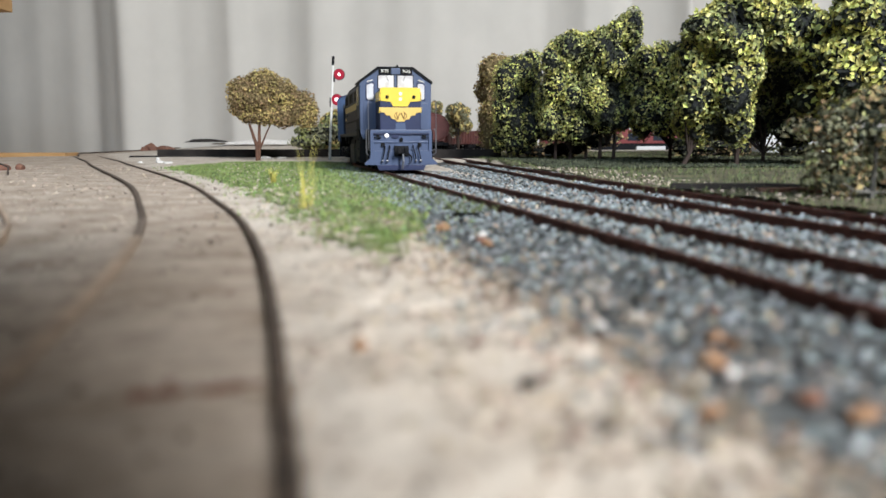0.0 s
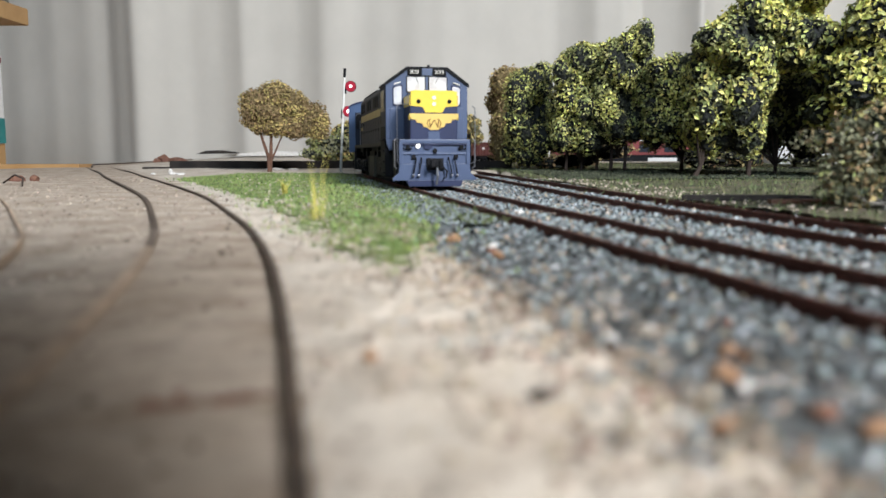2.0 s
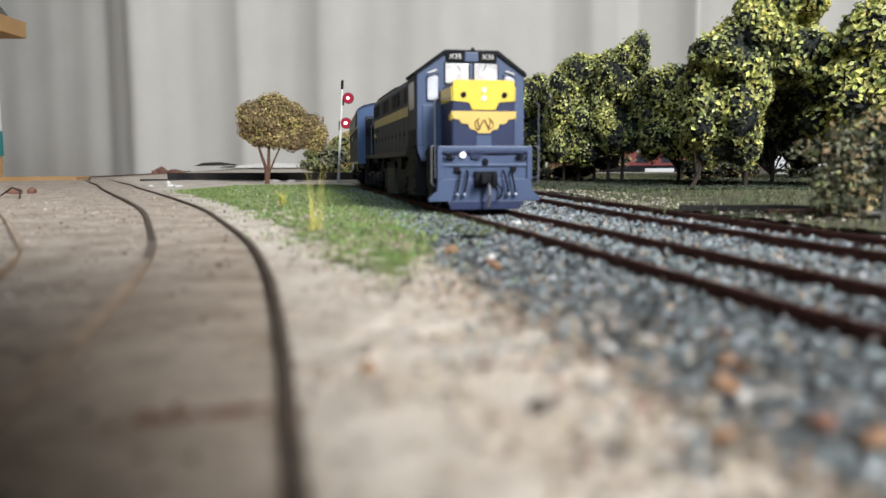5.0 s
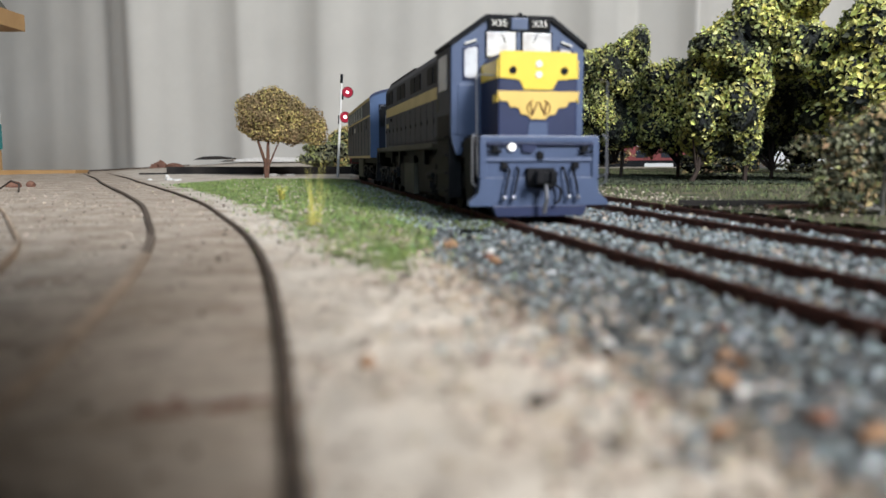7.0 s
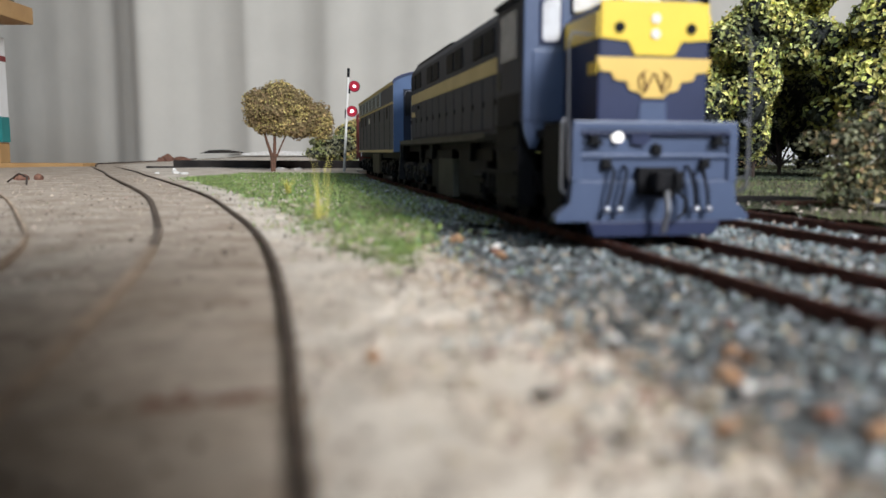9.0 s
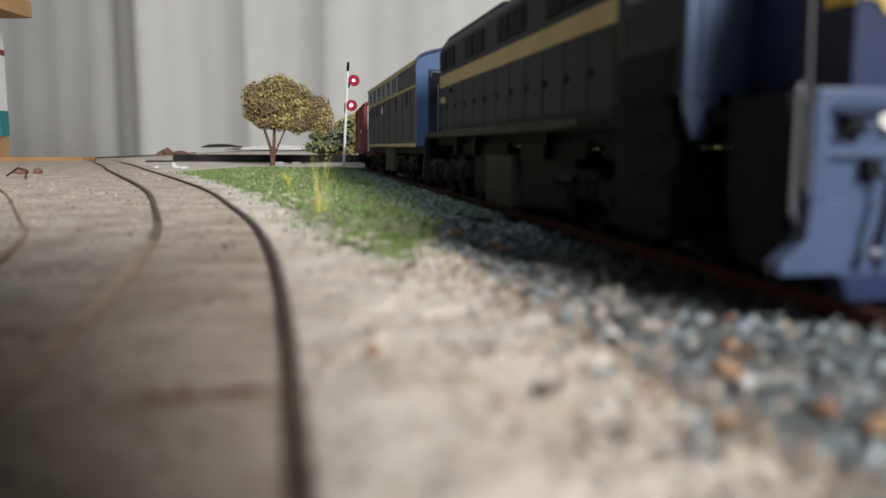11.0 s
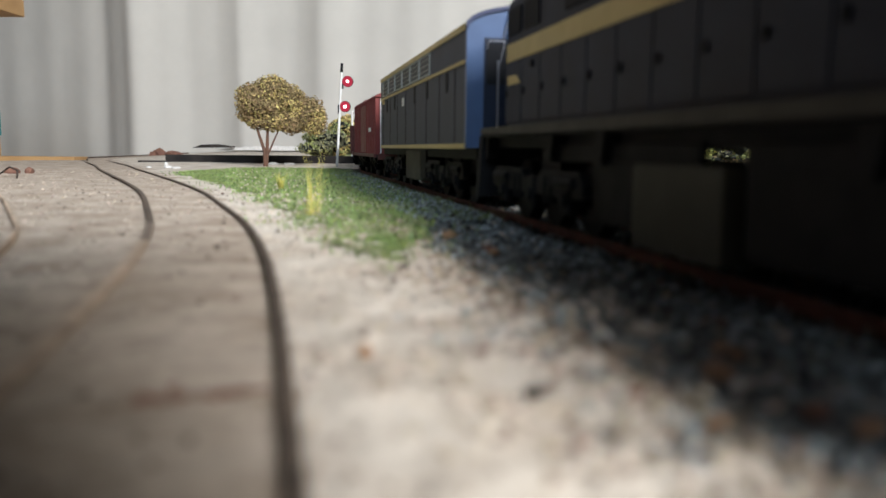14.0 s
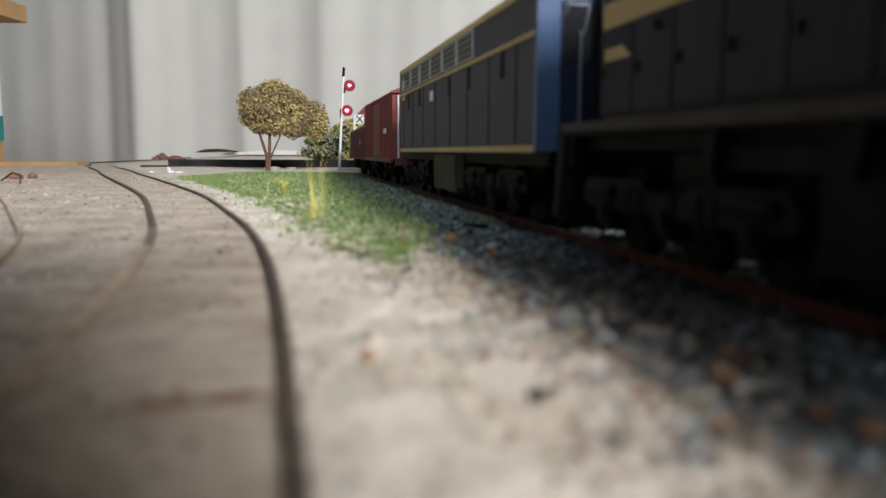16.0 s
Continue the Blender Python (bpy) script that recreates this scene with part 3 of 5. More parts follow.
def tuft(name, x, y, z, n, height, spread, material, label, seed, width=0.25):
    rnd = np.random.RandomState(seed)
    v, f = [], []
    for _ in range(n):
        a, r = rnd.rand() * 6.28, rnd.rand() * spread * 0.13
        px, py = x + r * math.cos(a), y + r * math.sin(a)
        hh = height * (0.22 + 0.78 * rnd.rand() ** 2)
        b = rnd.rand() * 6.28
        le = spread * (0.15 + 0.85 * rnd.rand()) * hh / height
        q = rnd.rand() * 6.28
        wx, wy = width * math.cos(q), width * math.sin(q)
        i = len(v)
        mx, my = px + 0.35 * le * math.cos(b), py + 0.35 * le * math.sin(b)
        tx, ty = px + le * math.cos(b), py + le * math.sin(b)
        v += [(px - wx, py - wy, z - 0.4), (px + wx, py + wy, z - 0.4), (mx + wx * 0.8, my + wy * 0.8, z + hh * 0.6), (mx - wx * 0.8, my - wy * 0.8, z + hh * 0.6), (tx, ty, z + hh)]
        f += [(i, i + 1, i + 2, i + 3), (i + 3, i + 2, i + 4)]
    return tagged(raw_part(name, v, f, material), label, "grass tuft")


# ---- trees ----


# bare: height, side and threshold that pick the leaves painted dark as shade
def foliage(clumps, n, leaf, rnd, shares=(0.5, 0.5), bare=(0.0, 0.0, -2.0), third=0):
    """Leaf pieces scattered over lumpy clumps; returns vertices, faces and a material index for each face."""
    v, f, mi = [], [], []
    c = np.array(clumps, float)
    wgt = (c[:, 3] * c[:, 4] + c[:, 3] * c[:, 5]) ** 1.0
    pick = rnd.choice(len(c), n, p=wgt / wgt.sum())
    d = rnd.randn(n, 3)
    d /= np.linalg.norm(d, axis=1)[:, None]
    rad = 0.78 + 0.30 * rnd.rand(n)
    p = c[pick, :3] + d * c[pick, 3:6] * rad[:, None]
    lump = np.array([noise.noise(Vector(q) * 0.11) for q in p])
    p += d * (lump * 0.22)[:, None] * c[pick, 3:6]
    # leaves grow in sprays; dark leaves between, below and on the right paint shade
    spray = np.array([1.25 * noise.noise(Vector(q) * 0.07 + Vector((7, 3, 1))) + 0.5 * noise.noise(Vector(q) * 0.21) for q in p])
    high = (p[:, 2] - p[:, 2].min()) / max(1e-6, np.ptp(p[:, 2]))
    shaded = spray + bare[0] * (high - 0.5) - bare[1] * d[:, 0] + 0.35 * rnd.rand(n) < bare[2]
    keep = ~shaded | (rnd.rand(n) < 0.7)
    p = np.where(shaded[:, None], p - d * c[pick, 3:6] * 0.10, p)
    for e in c:
        r = np.linalg.norm((p - e[:3]) / e[3:6], axis=1)
        keep &= r > 0.62
    p, d, lump, shaded = p[keep], d[keep], spray[keep], shaded[keep]
    for q, nn, lu, dark in zip(p, d, lump, shaded):
        a = Vector(nn) + Vector(rnd.randn(3)) * 0.55
        a.normalize()
        t = a.orthogonal().normalized()
        t.rotate(Matrix.Rotation(rnd.rand() * 6.28, 3, a))
        b = a.cross(t)
        s = leaf * (0.5 + rnd.rand() * 0.8)
        o = Vector(q)
        i = len(v)
        k = a * s * 0.25
        v += [o - t * s, o - b * s * 0.62 + k, o + t * s, o + b * s * 0.62 + k]
        f.append((i, i + 1, i + 2, i + 3))
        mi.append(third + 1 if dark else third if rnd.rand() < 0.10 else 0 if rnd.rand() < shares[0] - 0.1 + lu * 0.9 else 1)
    return v, f, mi


def cores(clumps, scale=0.80):
    bm = bmesh.new()
    for x, y, z, rx, ry, rz in clumps:
        r = bmesh.ops.create_icosphere(bm, subdivisions=3, radius=1)
        for p in r["verts"]:
            k = 1 + 0.30 * noise.noise(p.co * 2.3 + Vector((x, y, z))) + 0.15 * noise.noise(p.co * 6 + Vector((x, y, z)))
            p.co = Vector((x + p.co.x * rx * scale * k, y + p.co.y * ry * scale * k, z + p.co.z * rz * scale * k))
    return bm


def tree(name, x, y, z, clumps, stems, n, leaf, mats, core, label, seed, shares=(0.5, 0.5), bark=None, inner=0.8, bare=(0.0, 0.0, -2.0)):
    """stems: lists of (x, y, z, radius) from the ground up; all places from the foot."""
    rnd = np.random.RandomState(seed)
    thing = empty(name, at(x, y, z))
    tagged(thing, label, "tree" if "tree" in name else "bush")
    bm = bmesh.new()
    for st in stems:
        for a, b in zip(st, st[1:]):
            add_rod(bm, a[:3], b[:3], a[3], 7, b[3])
    part("trunk", bm, bark or M_BARK, thing)
    ob = part("inner_foliage", cores(clumps, inner), core, thing, "inner mass of foliage, coloured dark as crown shade")
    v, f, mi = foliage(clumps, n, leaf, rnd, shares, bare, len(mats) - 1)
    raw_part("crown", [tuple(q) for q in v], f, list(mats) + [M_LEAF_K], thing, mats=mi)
    return thing


def block_tree(name, x0, x1, y, d, z0, tops, n, leaf, mats, core, label, seed, foot=None, k=36, shares=(0.5, 0.5), trunk=1.5, r=0.17, inner=0.8, bare=(0.0, 0.0, -2.0), forks=1, lean=0.0, bark=None):
    """A tree whose crown fills x0 to x1 about y, from z0 up to the heights named at even steps along it."""
    rnd = np.random.RandomState(seed)
    w = x1 - x0
    fx = (x0 + x1) / 2 if foot is None else foot
    steps = np.linspace(0, 1, len(tops))
    cl = []
    for i in range(k):
        u = (i % 6 + rnd.rand()) / 6
        vv = min(1.0, (i // 6 + rnd.rand()) / max(1, k // 6 - 1))
        rr = w * r * (0.75 + 0.5 * rnd.rand())
        cx = x0 + rr + u * (w - 2 * rr)
        top = float(np.interp((cx - x0) / w, steps, tops))
        rz = (top - z0) * 0.15 * (0.8 + 0.5 * rnd.rand())
        cl.append((cx - fx, (rnd.rand() - 0.5) * d * 0.7, z0 + rz + (top - z0 - 2.1 * rz) * vv, rr, d * 0.26, rz))
    h = float(np.mean(tops))
    stems = []
    for q in range(forks):
        o = (q - (forks - 1) / 2) * w * 0.22
        stems.append([(o, 0, -3, trunk), (o + lean * 0.6 + 0.5, 0, z0 * 0.6 + 2, trunk * 0.8), (o + lean + 1, 0, max(z0 + 4, h * 0.45), trunk * 0.5), (o * 0.8 + lean, 0, h * 0.75, trunk * 0.2)])
    for c in cl[:9]:
        stems.append([(lean * 0.5 + 0.3, 0, z0 * 0.5 + 3, trunk * 0.45), (c[0] * 0.5, c[1] * 0.5, z0 + (c[2] - z0) * 0.6, trunk * 0.3), (c[0], c[1], c[2], trunk * 0.12)])
    return tree(name, fx, y, -1.5, cl, stems, n, leaf, mats, core, label, seed, shares, bark, inner, bare)


# ---- rolling stock; local y runs back from the front, z up from the rail ----


def wheelset(parent, y, r=6.0):
    bm = bmesh.new()
    for s in (-1, 1):
        add_rod(bm, (s * 7.3, y, r), (s * 9.3, y, r), r, 20)
        add_rod(bm, (s * 6.9, y, r), (s * 7.4, y, r), r + 0.5, 20)
        add_rod(bm, (s * 9.2, y, r), (s * 11.0, y, r), 1.4, 10)
    add_rod(bm, (-8, y, r), (8, y, r), 1.2, 8)
    part("wheelset", bm, M_BLACK, parent)


def bogie(parent, y0, y1, axles, w=12.3, r=6.0):
    bm = bmesh.new()
    for s in (-1, 1):
        o = [(y0, 8.5), (y0 + 2, 10.5), ((y0 + y1) / 2 - 6, 10.5), ((y0 + y1) / 2 - 4, 9), ((y0 + y1) / 2 + 4, 9), ((y0 + y1) / 2 + 6, 10.5), (y1 - 2, 10.5), (y1, 8.5), (y1, 6.8), (y1 - 4, 6.2), (y0 + 4, 6.2), (y0, 6.8)]
        f = bm.faces.new([bm.verts.new((s * w, a, b)) for a, b in o])
        g = bmesh.ops.extrude_face_region(bm, geom=[f])
        for p in g["geom"]:
            if isinstance(p, bmesh.types.BMVert):
                p.co.x = s * (w + 1.6)
        for a in axles:
            add_box(bm, s * (w + 0.3) - 1.7, s * (w + 0.3) + 1.7, a - 2.0, a + 2.0, 3.6, 9.4, 0.4)
            add_rod(bm, (s * (w + 1.5), a, 6), (s * (w + 2.6), a, 6), 1.3, 10)
        for k in range(len(axles) - 1):
            m = (axles[k] + axles[k + 1]) / 2
            for q in (-1.6, 1.6):
                add_rod(bm, (s * (w + 1), m + q, 5.0), (s * (w + 1), m + q, 9.5), 1.0, 8)
        add_rod(bm, (s * (w + 1.8), y0 + 3, 8.8), (s * (w + 1.8), y0 + 12, 8.8), 0.9, 8)
        add_rod(bm, (s * (w + 1.8), y1 - 12, 8.8), (s * (w + 1.8), y1 - 3, 8.8), 0.9, 8)
    add_box(bm, -10, 10, (y0 + y1) / 2 - 5, (y0 + y1) / 2 + 5, 8, 14)
    bmesh.ops.recalc_face_normals(bm, faces=bm.faces)
    part("bogie_frame", bm, M_BLACK, parent)
    for a in axles:
        wheelset(parent, a, r)


def letters(text, size, parent, x, y, z, material, name="number"):
    cu = bpy.data.curves.new(name, "FONT")
    cu.body, cu.size, cu.align_x, cu.align_y, cu.extrude = text, size * MM, "CENTER", "CENTER", 0.05 * MM
    tmp = bpy.data.objects.new(name, cu)
    me = bpy.data.meshes.new_from_object(tmp)
    bpy.data.objects.remove(tmp)
    me.materials.append(material)
    ob = new(name, me)
    ob.parent = parent
    ob.matrix_basis = at(x, y, z, 0, 90)
    return ob


def rivets(bm, pts, r=0.18):
    for p in pts:
        bmesh.ops.create_icosphere(bm, subdivisions=1, radius=r, matrix=Matrix.Translation(p))


def front_locomotive():
    t = empty("diesel_locomotive")
    tagged(t, "dark blue diesel locomotive model with yellow winged nose, leading the train", "locomotive")
    # front plate and platform wall
    part("cowcatcher", prism([(-10.5, 0.6), (10.5, 0.6), (11.5, 3.0), (-11.5, 3.0)], -0.6, 2.0, 0.15), M_NAVY, t)
    part("pilot_plate", prism([(-16.9, 3.0), (16.9, 3.0), (16.9, 4.0), (14.6, 6.0), (14.2, 9.6), (-14.2, 9.6), (-14.6, 6.0), (-16.9, 4.0)], 0.0, 2.4, 0.15), M_BLUE, t)
    part("headstock", box(-13.9, 13.9, 0.5, 3.0, 9.6, 18.2, 0.2), M_BLUE, t)
    part("top_beam", box(-14.3, 14.3, -0.1, 2.8, 17.6, 19.2, 0.3), M_BLUE, t)
    part("middle_beam", box(-13.6, 13.6, 0.05, 1.5, 13.2, 13.9, 0.15), M_BLUE, t)
    for s in (-1, 1):
        part("side_stanchion", box(s * 13.6 - 0.8, s * 13.6 + 0.8, -0.1, 1.4, 9.4, 18.0, 0.2), M_BLUE, t)
        part("step_side", side_prism([(2.4, 3.0), (9, 3.0), (12, 9), (12, 19), (2.4, 19)], s * 14.9 - 0.4, s * 14.9 + 0.4, 0.1), M_BLACK, t)
        for z in (4.0, 8.5, 13.0):
            part("step_tread", box(min(s * 11, s * 15), max(s * 11, s * 15), 3, 8, z, z + 0.6), M_BLACK, t)
        # brake hoses with bright cocks
        for k in (5.5, 7.7):
            part("brake_hose", rod([(s * k, 0.2, 12.0), (s * k, -1.2, 11.2), (s * (k + 0.7), -1.6, 8.0), (s * (k + 1.2), -1.2, 5.2)], 0.28, 6), M_BLACK, t)
            bm = bmesh.new()
            bmesh.ops.create_icosphere(bm, subdivisions=2, radius=0.62, matrix=Matrix.Translation((s * (k + 1.2), -1.3, 5.0)))
            part("hose_cock", bm, M_STEEL, t, "bright metal hose cock")
        part("corner_handrail", rod([(s * 15.6, 0.6, 19.5), (s * 16.2, -0.2, 18.5), (s * 16.2, -0.2, 8.5), (s * 15.2, 0.6, 7.6)], 0.26, 6), M_STEEL, t, "thin grey steel handrail")
        part("grab_iron", rod([(s * 9.5, 0.2, 16.0), (s * 9.5, -0.5, 15.5), (s * 12.5, -0.5, 15.5), (s * 12.5, 0.2, 16.0)], 0.2, 6), M_BLACK, t)
    bm = bmesh.new()
    rivets(bm, [(x, 0.4, 15.3) for x in (-10.2, 0, 10.2)], 0.5)
    part("bracket", bm, M_BLACK, t)
    for x, z in ((-8.6, 12.4), (8.6, 12.4), (0, 14.6), (-10.8, 16.2), (10.8, 16.2)):
        part("jumper_socket", box(x - 0.75, x + 0.75, -0.5, 0.6, z - 0.8, z + 0.8, 0.15), M_BLACK, t)
    # navy strip paints the shade in the recess below the top beam
    part("painted_recess_shade", box(-13, 13, -0.35, 0.4, 17.0, 17.5, 0.1), M_NAVY, t)
    part("hand_hole", prism([(-4.4, 15.6), (-2.2, 15.2), (-1.0, 16.2), (-1.0, 17.3), (-4.4, 17.3)], -0.15, 0.5), M_NAVY, t)
    bm = bmesh.new()
    add_rod(bm, (-6.8, 0.8, 16.6), (-6.8, -0.5, 16.6), 0.85, 16)
    part("marker_lamp", bm, M_LAMPGLOW, t, "lit white marker lamp")
    # coupler
    bm = bmesh.new()
    add_box(bm, -3.4, 3.4, -1.0, 1.0, 7.2, 11.8, 0.3)
    add_box(bm, -1.6, 1.6, -4.6, -0.6, 8.4, 11.0, 0.4)
    add_box(bm, -2.6, -1.0, -6.0, -3.8, 8.2, 11.2, 0.4)
    add_box(bm, 0.8, 2.4, -5.4, -3.8, 8.2, 11.2, 0.4)
    part("coupler", bm, M_BLACK, t, "black knuckle coupler")
    part("uncoupling_pin", rod([(0.3, -3.6, 8.4), (0.4, -4.0, 4.8), (0.0, -3.2, 1.4)], 0.5, 8), M_STEEL, t, "bent steel uncoupling pin")
    part("air_hose", rod([(3.2, -0.5, 8.4), (4.6, -1.8, 6.6), (4.2, -2.0, 4.4), (3.0, -2.2, 3.6)], 0.32, 6), M_BLACK, t)
    part("deck", box(-14.6, 14.6, 1.5, 196, 16.6, 18.2, 0.15), M_BLACK, t)
    # nose
    o = [(-8.6, 18.2), (8.6, 18.2), (9.6, 19.2), (9.6, 36.6), (8.2, 38.3), (-8.2, 38.3), (-9.6, 36.6), (-9.6, 19.2)]
    nose = part("nose", prism(o, 2.0, 19.5, 0.5), M_NAVY, t, "dark navy short nose hood")
    yel = [(-9.3, 38.2), (-9.3, 32.4), (-4.6, 32.0), (-3.4, 29.8), (3.4, 29.8), (4.6, 32.0), (9.3, 32.4), (9.3, 38.2)]
    part("yellow_band", prism([(x, z) for x, z in yel], 1.72, 2.2), M_YELLOW, nose, "bright yellow nose band")
    for s in (-1, 1):
        part("yellow_side_band", box(min(s * 9.55, s * 9.8), max(s * 9.55, s * 9.8), 2.1, 17.6, 32.4, 36.6), M_YELLOW, nose, "yellow band round the nose side")
    part("yellow_top", box(-8.0, 8.0, 2.4, 17.6, 38.25, 38.5), M_YELLOW, nose, "yellow nose top")
    wing = [(-10.0, 29.4), (-9.2, 27.2), (-7.4, 27.0), (-6.8, 25.8), (-4.8, 25.6), (-4.2, 24.2), (-2.4, 23.8), (-1.8, 23.0), (1.8, 23.0), (2.4, 23.8), (4.2, 24.2), (4.8, 25.6), (6.8, 25.8), (7.4, 27.0), (9.2, 27.2), (10.0, 29.4)]
    part("wing_emblem", prism(wing, 1.70, 2.2), M_OCHRE, nose, "yellow stepped wing emblem")
    for s in (-1, 1):
        part("wing_tip", prism([(-0.1, 28.7), (0.1, 28.7), (0.1, 26.8), (-0.1, 27.0)], 2.0, 6.0), M_YELLOW, nose).matrix_basis = at(s * 9.75, 0, 0)
        bm = bmesh.new()
        add_rod(bm, (s * 1.1 - 0.9, 1.62, 26.9), (s * 1.1 + 0.3 * s, 1.6, 24.2), 0.2, 6)
        add_rod(bm, (s * 1.1 + 0.9, 1.62, 26.9), (s * 1.1 + 0.3 * s, 1.6, 24.2), 0.2, 6)
        for a in range(5):
            u, w_ = radians(-60 + a * 24), radians(-60 + (a + 1) * 24)
            add_rod(bm, (s * 2.8 * math.cos(u), 1.6, 25.6 + 2.0 * math.sin(u)), (s * 2.8 * math.cos(w_), 1.6, 25.6 + 2.0 * math.sin(w_)), 0.15, 5)
        part("emblem_mark", bm, M_EMBLEM, nose, "dull brown monogram strokes")
        bm = bmesh.new()
        add_rod(bm, (s * 6.2, 1.9, 34.1), (s * 6.2, 1.45, 34.1), 0.85, 16)
        part("horn_opening", bm, M_BLACK, nose, "round black light opening")
    bm = bmesh.new()
    add_rod(bm, (0, 1.9, 35.6), (0, 1.5, 35.6), 0.8, 16)
    add_rod(bm, (0, 1.9, 33.2), (0, 1.5, 33.2), 0.8, 16)
    part("headlight", bm, M_WHITE, nose, "twin pale headlight lenses")
    part("nose_panel", prism([(-2.4, 19.2), (2.4, 19.2), (2.2, 22.4), (-2.2, 22.4)], 1.8, 2.2), M_BLUE, nose, "blue-grey lower centre panel")
    part("nose_handrail", rod([(-14.4, 0.4, 9.6), (-15.1, -0.4, 10.4), (-15.1, 0.6, 31.6), (-14.2, 1.6, 33.0), (-9.7, 3.4, 33.0)], 0.17, 6), M_STEEL, t, "thin grey handrail beside the nose")
    part("nose_handrail", rod([(14.4, 0.4, 9.6), (16.4, -0.4, 10.4), (16.4, 0.6, 31.6), (15.6, 3.0, 32.6)], 0.17, 6), M_STEEL, t, "thin grey handrail beside the nose")
    # cab
    o = [(-15.7, 19.6), (15.7, 19.6), (15.7, 41.6), (7.5, 47.9), (-7.5, 47.9), (-15.7, 41.6)]
    cab = part("cab", prism(o, 13.7, 32.0, 0.3), M_BLUE, t, "blue-grey cab body")
    roof = [(-16.3, 41.2), (-16.1, 42.2), (-7.8, 48.8), (7.8, 48.8), (16.1, 42.2), (16.3, 41.0), (15.5, 41.4), (7.3, 47.7), (-7.3, 47.7), (-15.5, 41.4)]
    cab.matrix_basis = Matrix.Translation((0, 4.3 * MM, 0)) @ Matrix.Diagonal((1.10, 1, 1.008, 1))
    part("cab_roof", prism(roof, 13.0, 32.4), M_BLACK, cab, "black cab roof edge")
    for s in (-1, 1):
        w = part("front_window", prism([(s * 0.5, 38.4), (s * 7.9, 38.4), (s * 7.9, 45.0), (s * 0.5, 45.1)], 13.35, 13.8, 0.1), M_BLACK, cab, "black-framed windscreen")
        part("pane", prism([(s * 0.85, 38.8), (s * 7.55, 38.8), (s * 7.55, 44.6), (s * 0.85, 44.7)], 13.2, 13.5, 0.1), M_GLASS, w, "glass pane, bright reflection painted into its colour")
        w = part("side_window", prism([(s * 9.3, 33.0), (s * 13.1, 33.0), (s * 13.1, 40.8), (s * 9.3, 41.8)], 13.35, 13.8, 0.2), M_NAVY, cab)
        part("pane", prism([(s * 9.7, 34.0), (s * 10.2, 33.5), (s * 12.2, 33.5), (s * 12.7, 34.0), (s * 12.7, 39.9), (s * 12.2, 40.5), (s * 10.2, 41.0), (s * 9.7, 40.6)], 13.2, 13.5, 0.12), M_GLASS, w, "glass pane, bright reflection painted into its colour")
        w = part("number_board", box(s * 4.75 - 2.6, s * 4.75 + 2.6, 12.9, 14.2, 45.3, 48.2, 0.2), M_BLACK, cab, "black number board")
        letters("X35", 2.1, w, s * 4.75, 12.82, 46.7, M_WHITE)
        part("cab_front_door", box(min(s * 9.2, s * 14.2), max(s * 9.2, s * 14.2), 13.45, 13.8, 19.5, 32.0, 0.2), M_BLUE, cab)
        part("cab_side_window", box(min(s * 15.7, s * 15.95), max(s * 15.7, s * 15.95), 17.5, 28.5, 31.0, 39.6, 0.15), M_SIDEGLASS, cab, "grey side window")
        part("cab_side_panel", box(min(s * 15.6, s * 15.8), max(s * 15.6, s * 15.8), 14.2, 31.6, 19.8, 41.2, 0.05), M_GREYSIDE, cab, "grey-blue cab side, darkened to paint its shade")
        part("wiper", rod([(s * 4.3, 13.1, 44.6), (s * 3.2, 13.0, 42.2)], 0.09, 5), M_BLACK, cab)
    for s in (-1, 1):
        part("corner_panel", prism([(s * 15.6, 19.6), (s * 11.6, 19.6), (s * 12.4, 17.6), (s * 13.4, 14.8), (s * 14.4, 14.8), (s * 15.4, 17.6)], 13.7, 14.6), M_BLUE, cab, "tapering blue corner panel below the cab")
        part("cab_vent", box(min(s * 15.7, s * 15.95), max(s * 15.7, s * 15.95), 28.6, 31.4, 26, 29.5, 0.1), M_UNDERGREY, cab)
        part("rain_strip", rod([(s * 10, 13.2, 42.6), (s * 12.6, 13.2, 41.7)], 0.25, 5), M_WHITE, cab, "pale strip over the side window")
    part("headlamp_housing", box(-2.0, 2.0, 12.9, 15, 45.2, 48.2, 0.3), M_BLUE, cab)
    part("horn", rod([(1.2, 17, 48.3), (1.2, 17, 50.0)], 0.5, 8), M_BLACK, cab)
    # long hood with doors, louvres and stripe
    o = [(-11.2, 18.2), (11.2, 18.2), (11.2, 44.0), (9.4, 46.6), (-9.4, 46.6), (-11.2, 44.0)]
    hood = part("long_hood", prism(o, 36.0, 188, 0.3), M_GREYSIDE, t, "grey-blue engine hood, darkened to paint its shade")
    for s in (-1, 1):
        part("hood_stripe", box(min(s * 11.15, s * 11.4), max(s * 11.15, s * 11.4), 36.6, 188.05, 32.2, 35.8), M_CREAM, hood, "dull yellow hood stripe")
        part("walkway_edge", side_prism([(56, 17.5), (70, 17.0), (150, 17.0), (196, 17.4), (196, 18.6), (56, 18.6)], s * 14.65 - 0.25, s * 14.65 + 0.25), M_SILL, t, "worn olive-grey walkway edge")
        k = 0
        y = 38.4
        while y < 180:
            part("hood_door", box(min(s * 11.2, s * 11.38), max(s * 11.2, s * 11.38), y, y + 11.0, 19.6, 31.8, 0.08), M_GREYSIDE, hood)
            part("door_latch", box(min(s * 11.3, s * 11.7), max(s * 11.3, s * 11.7), y + 9.2, y + 10.2, 25.0, 26.4, 0.1), M_BLACK, hood)
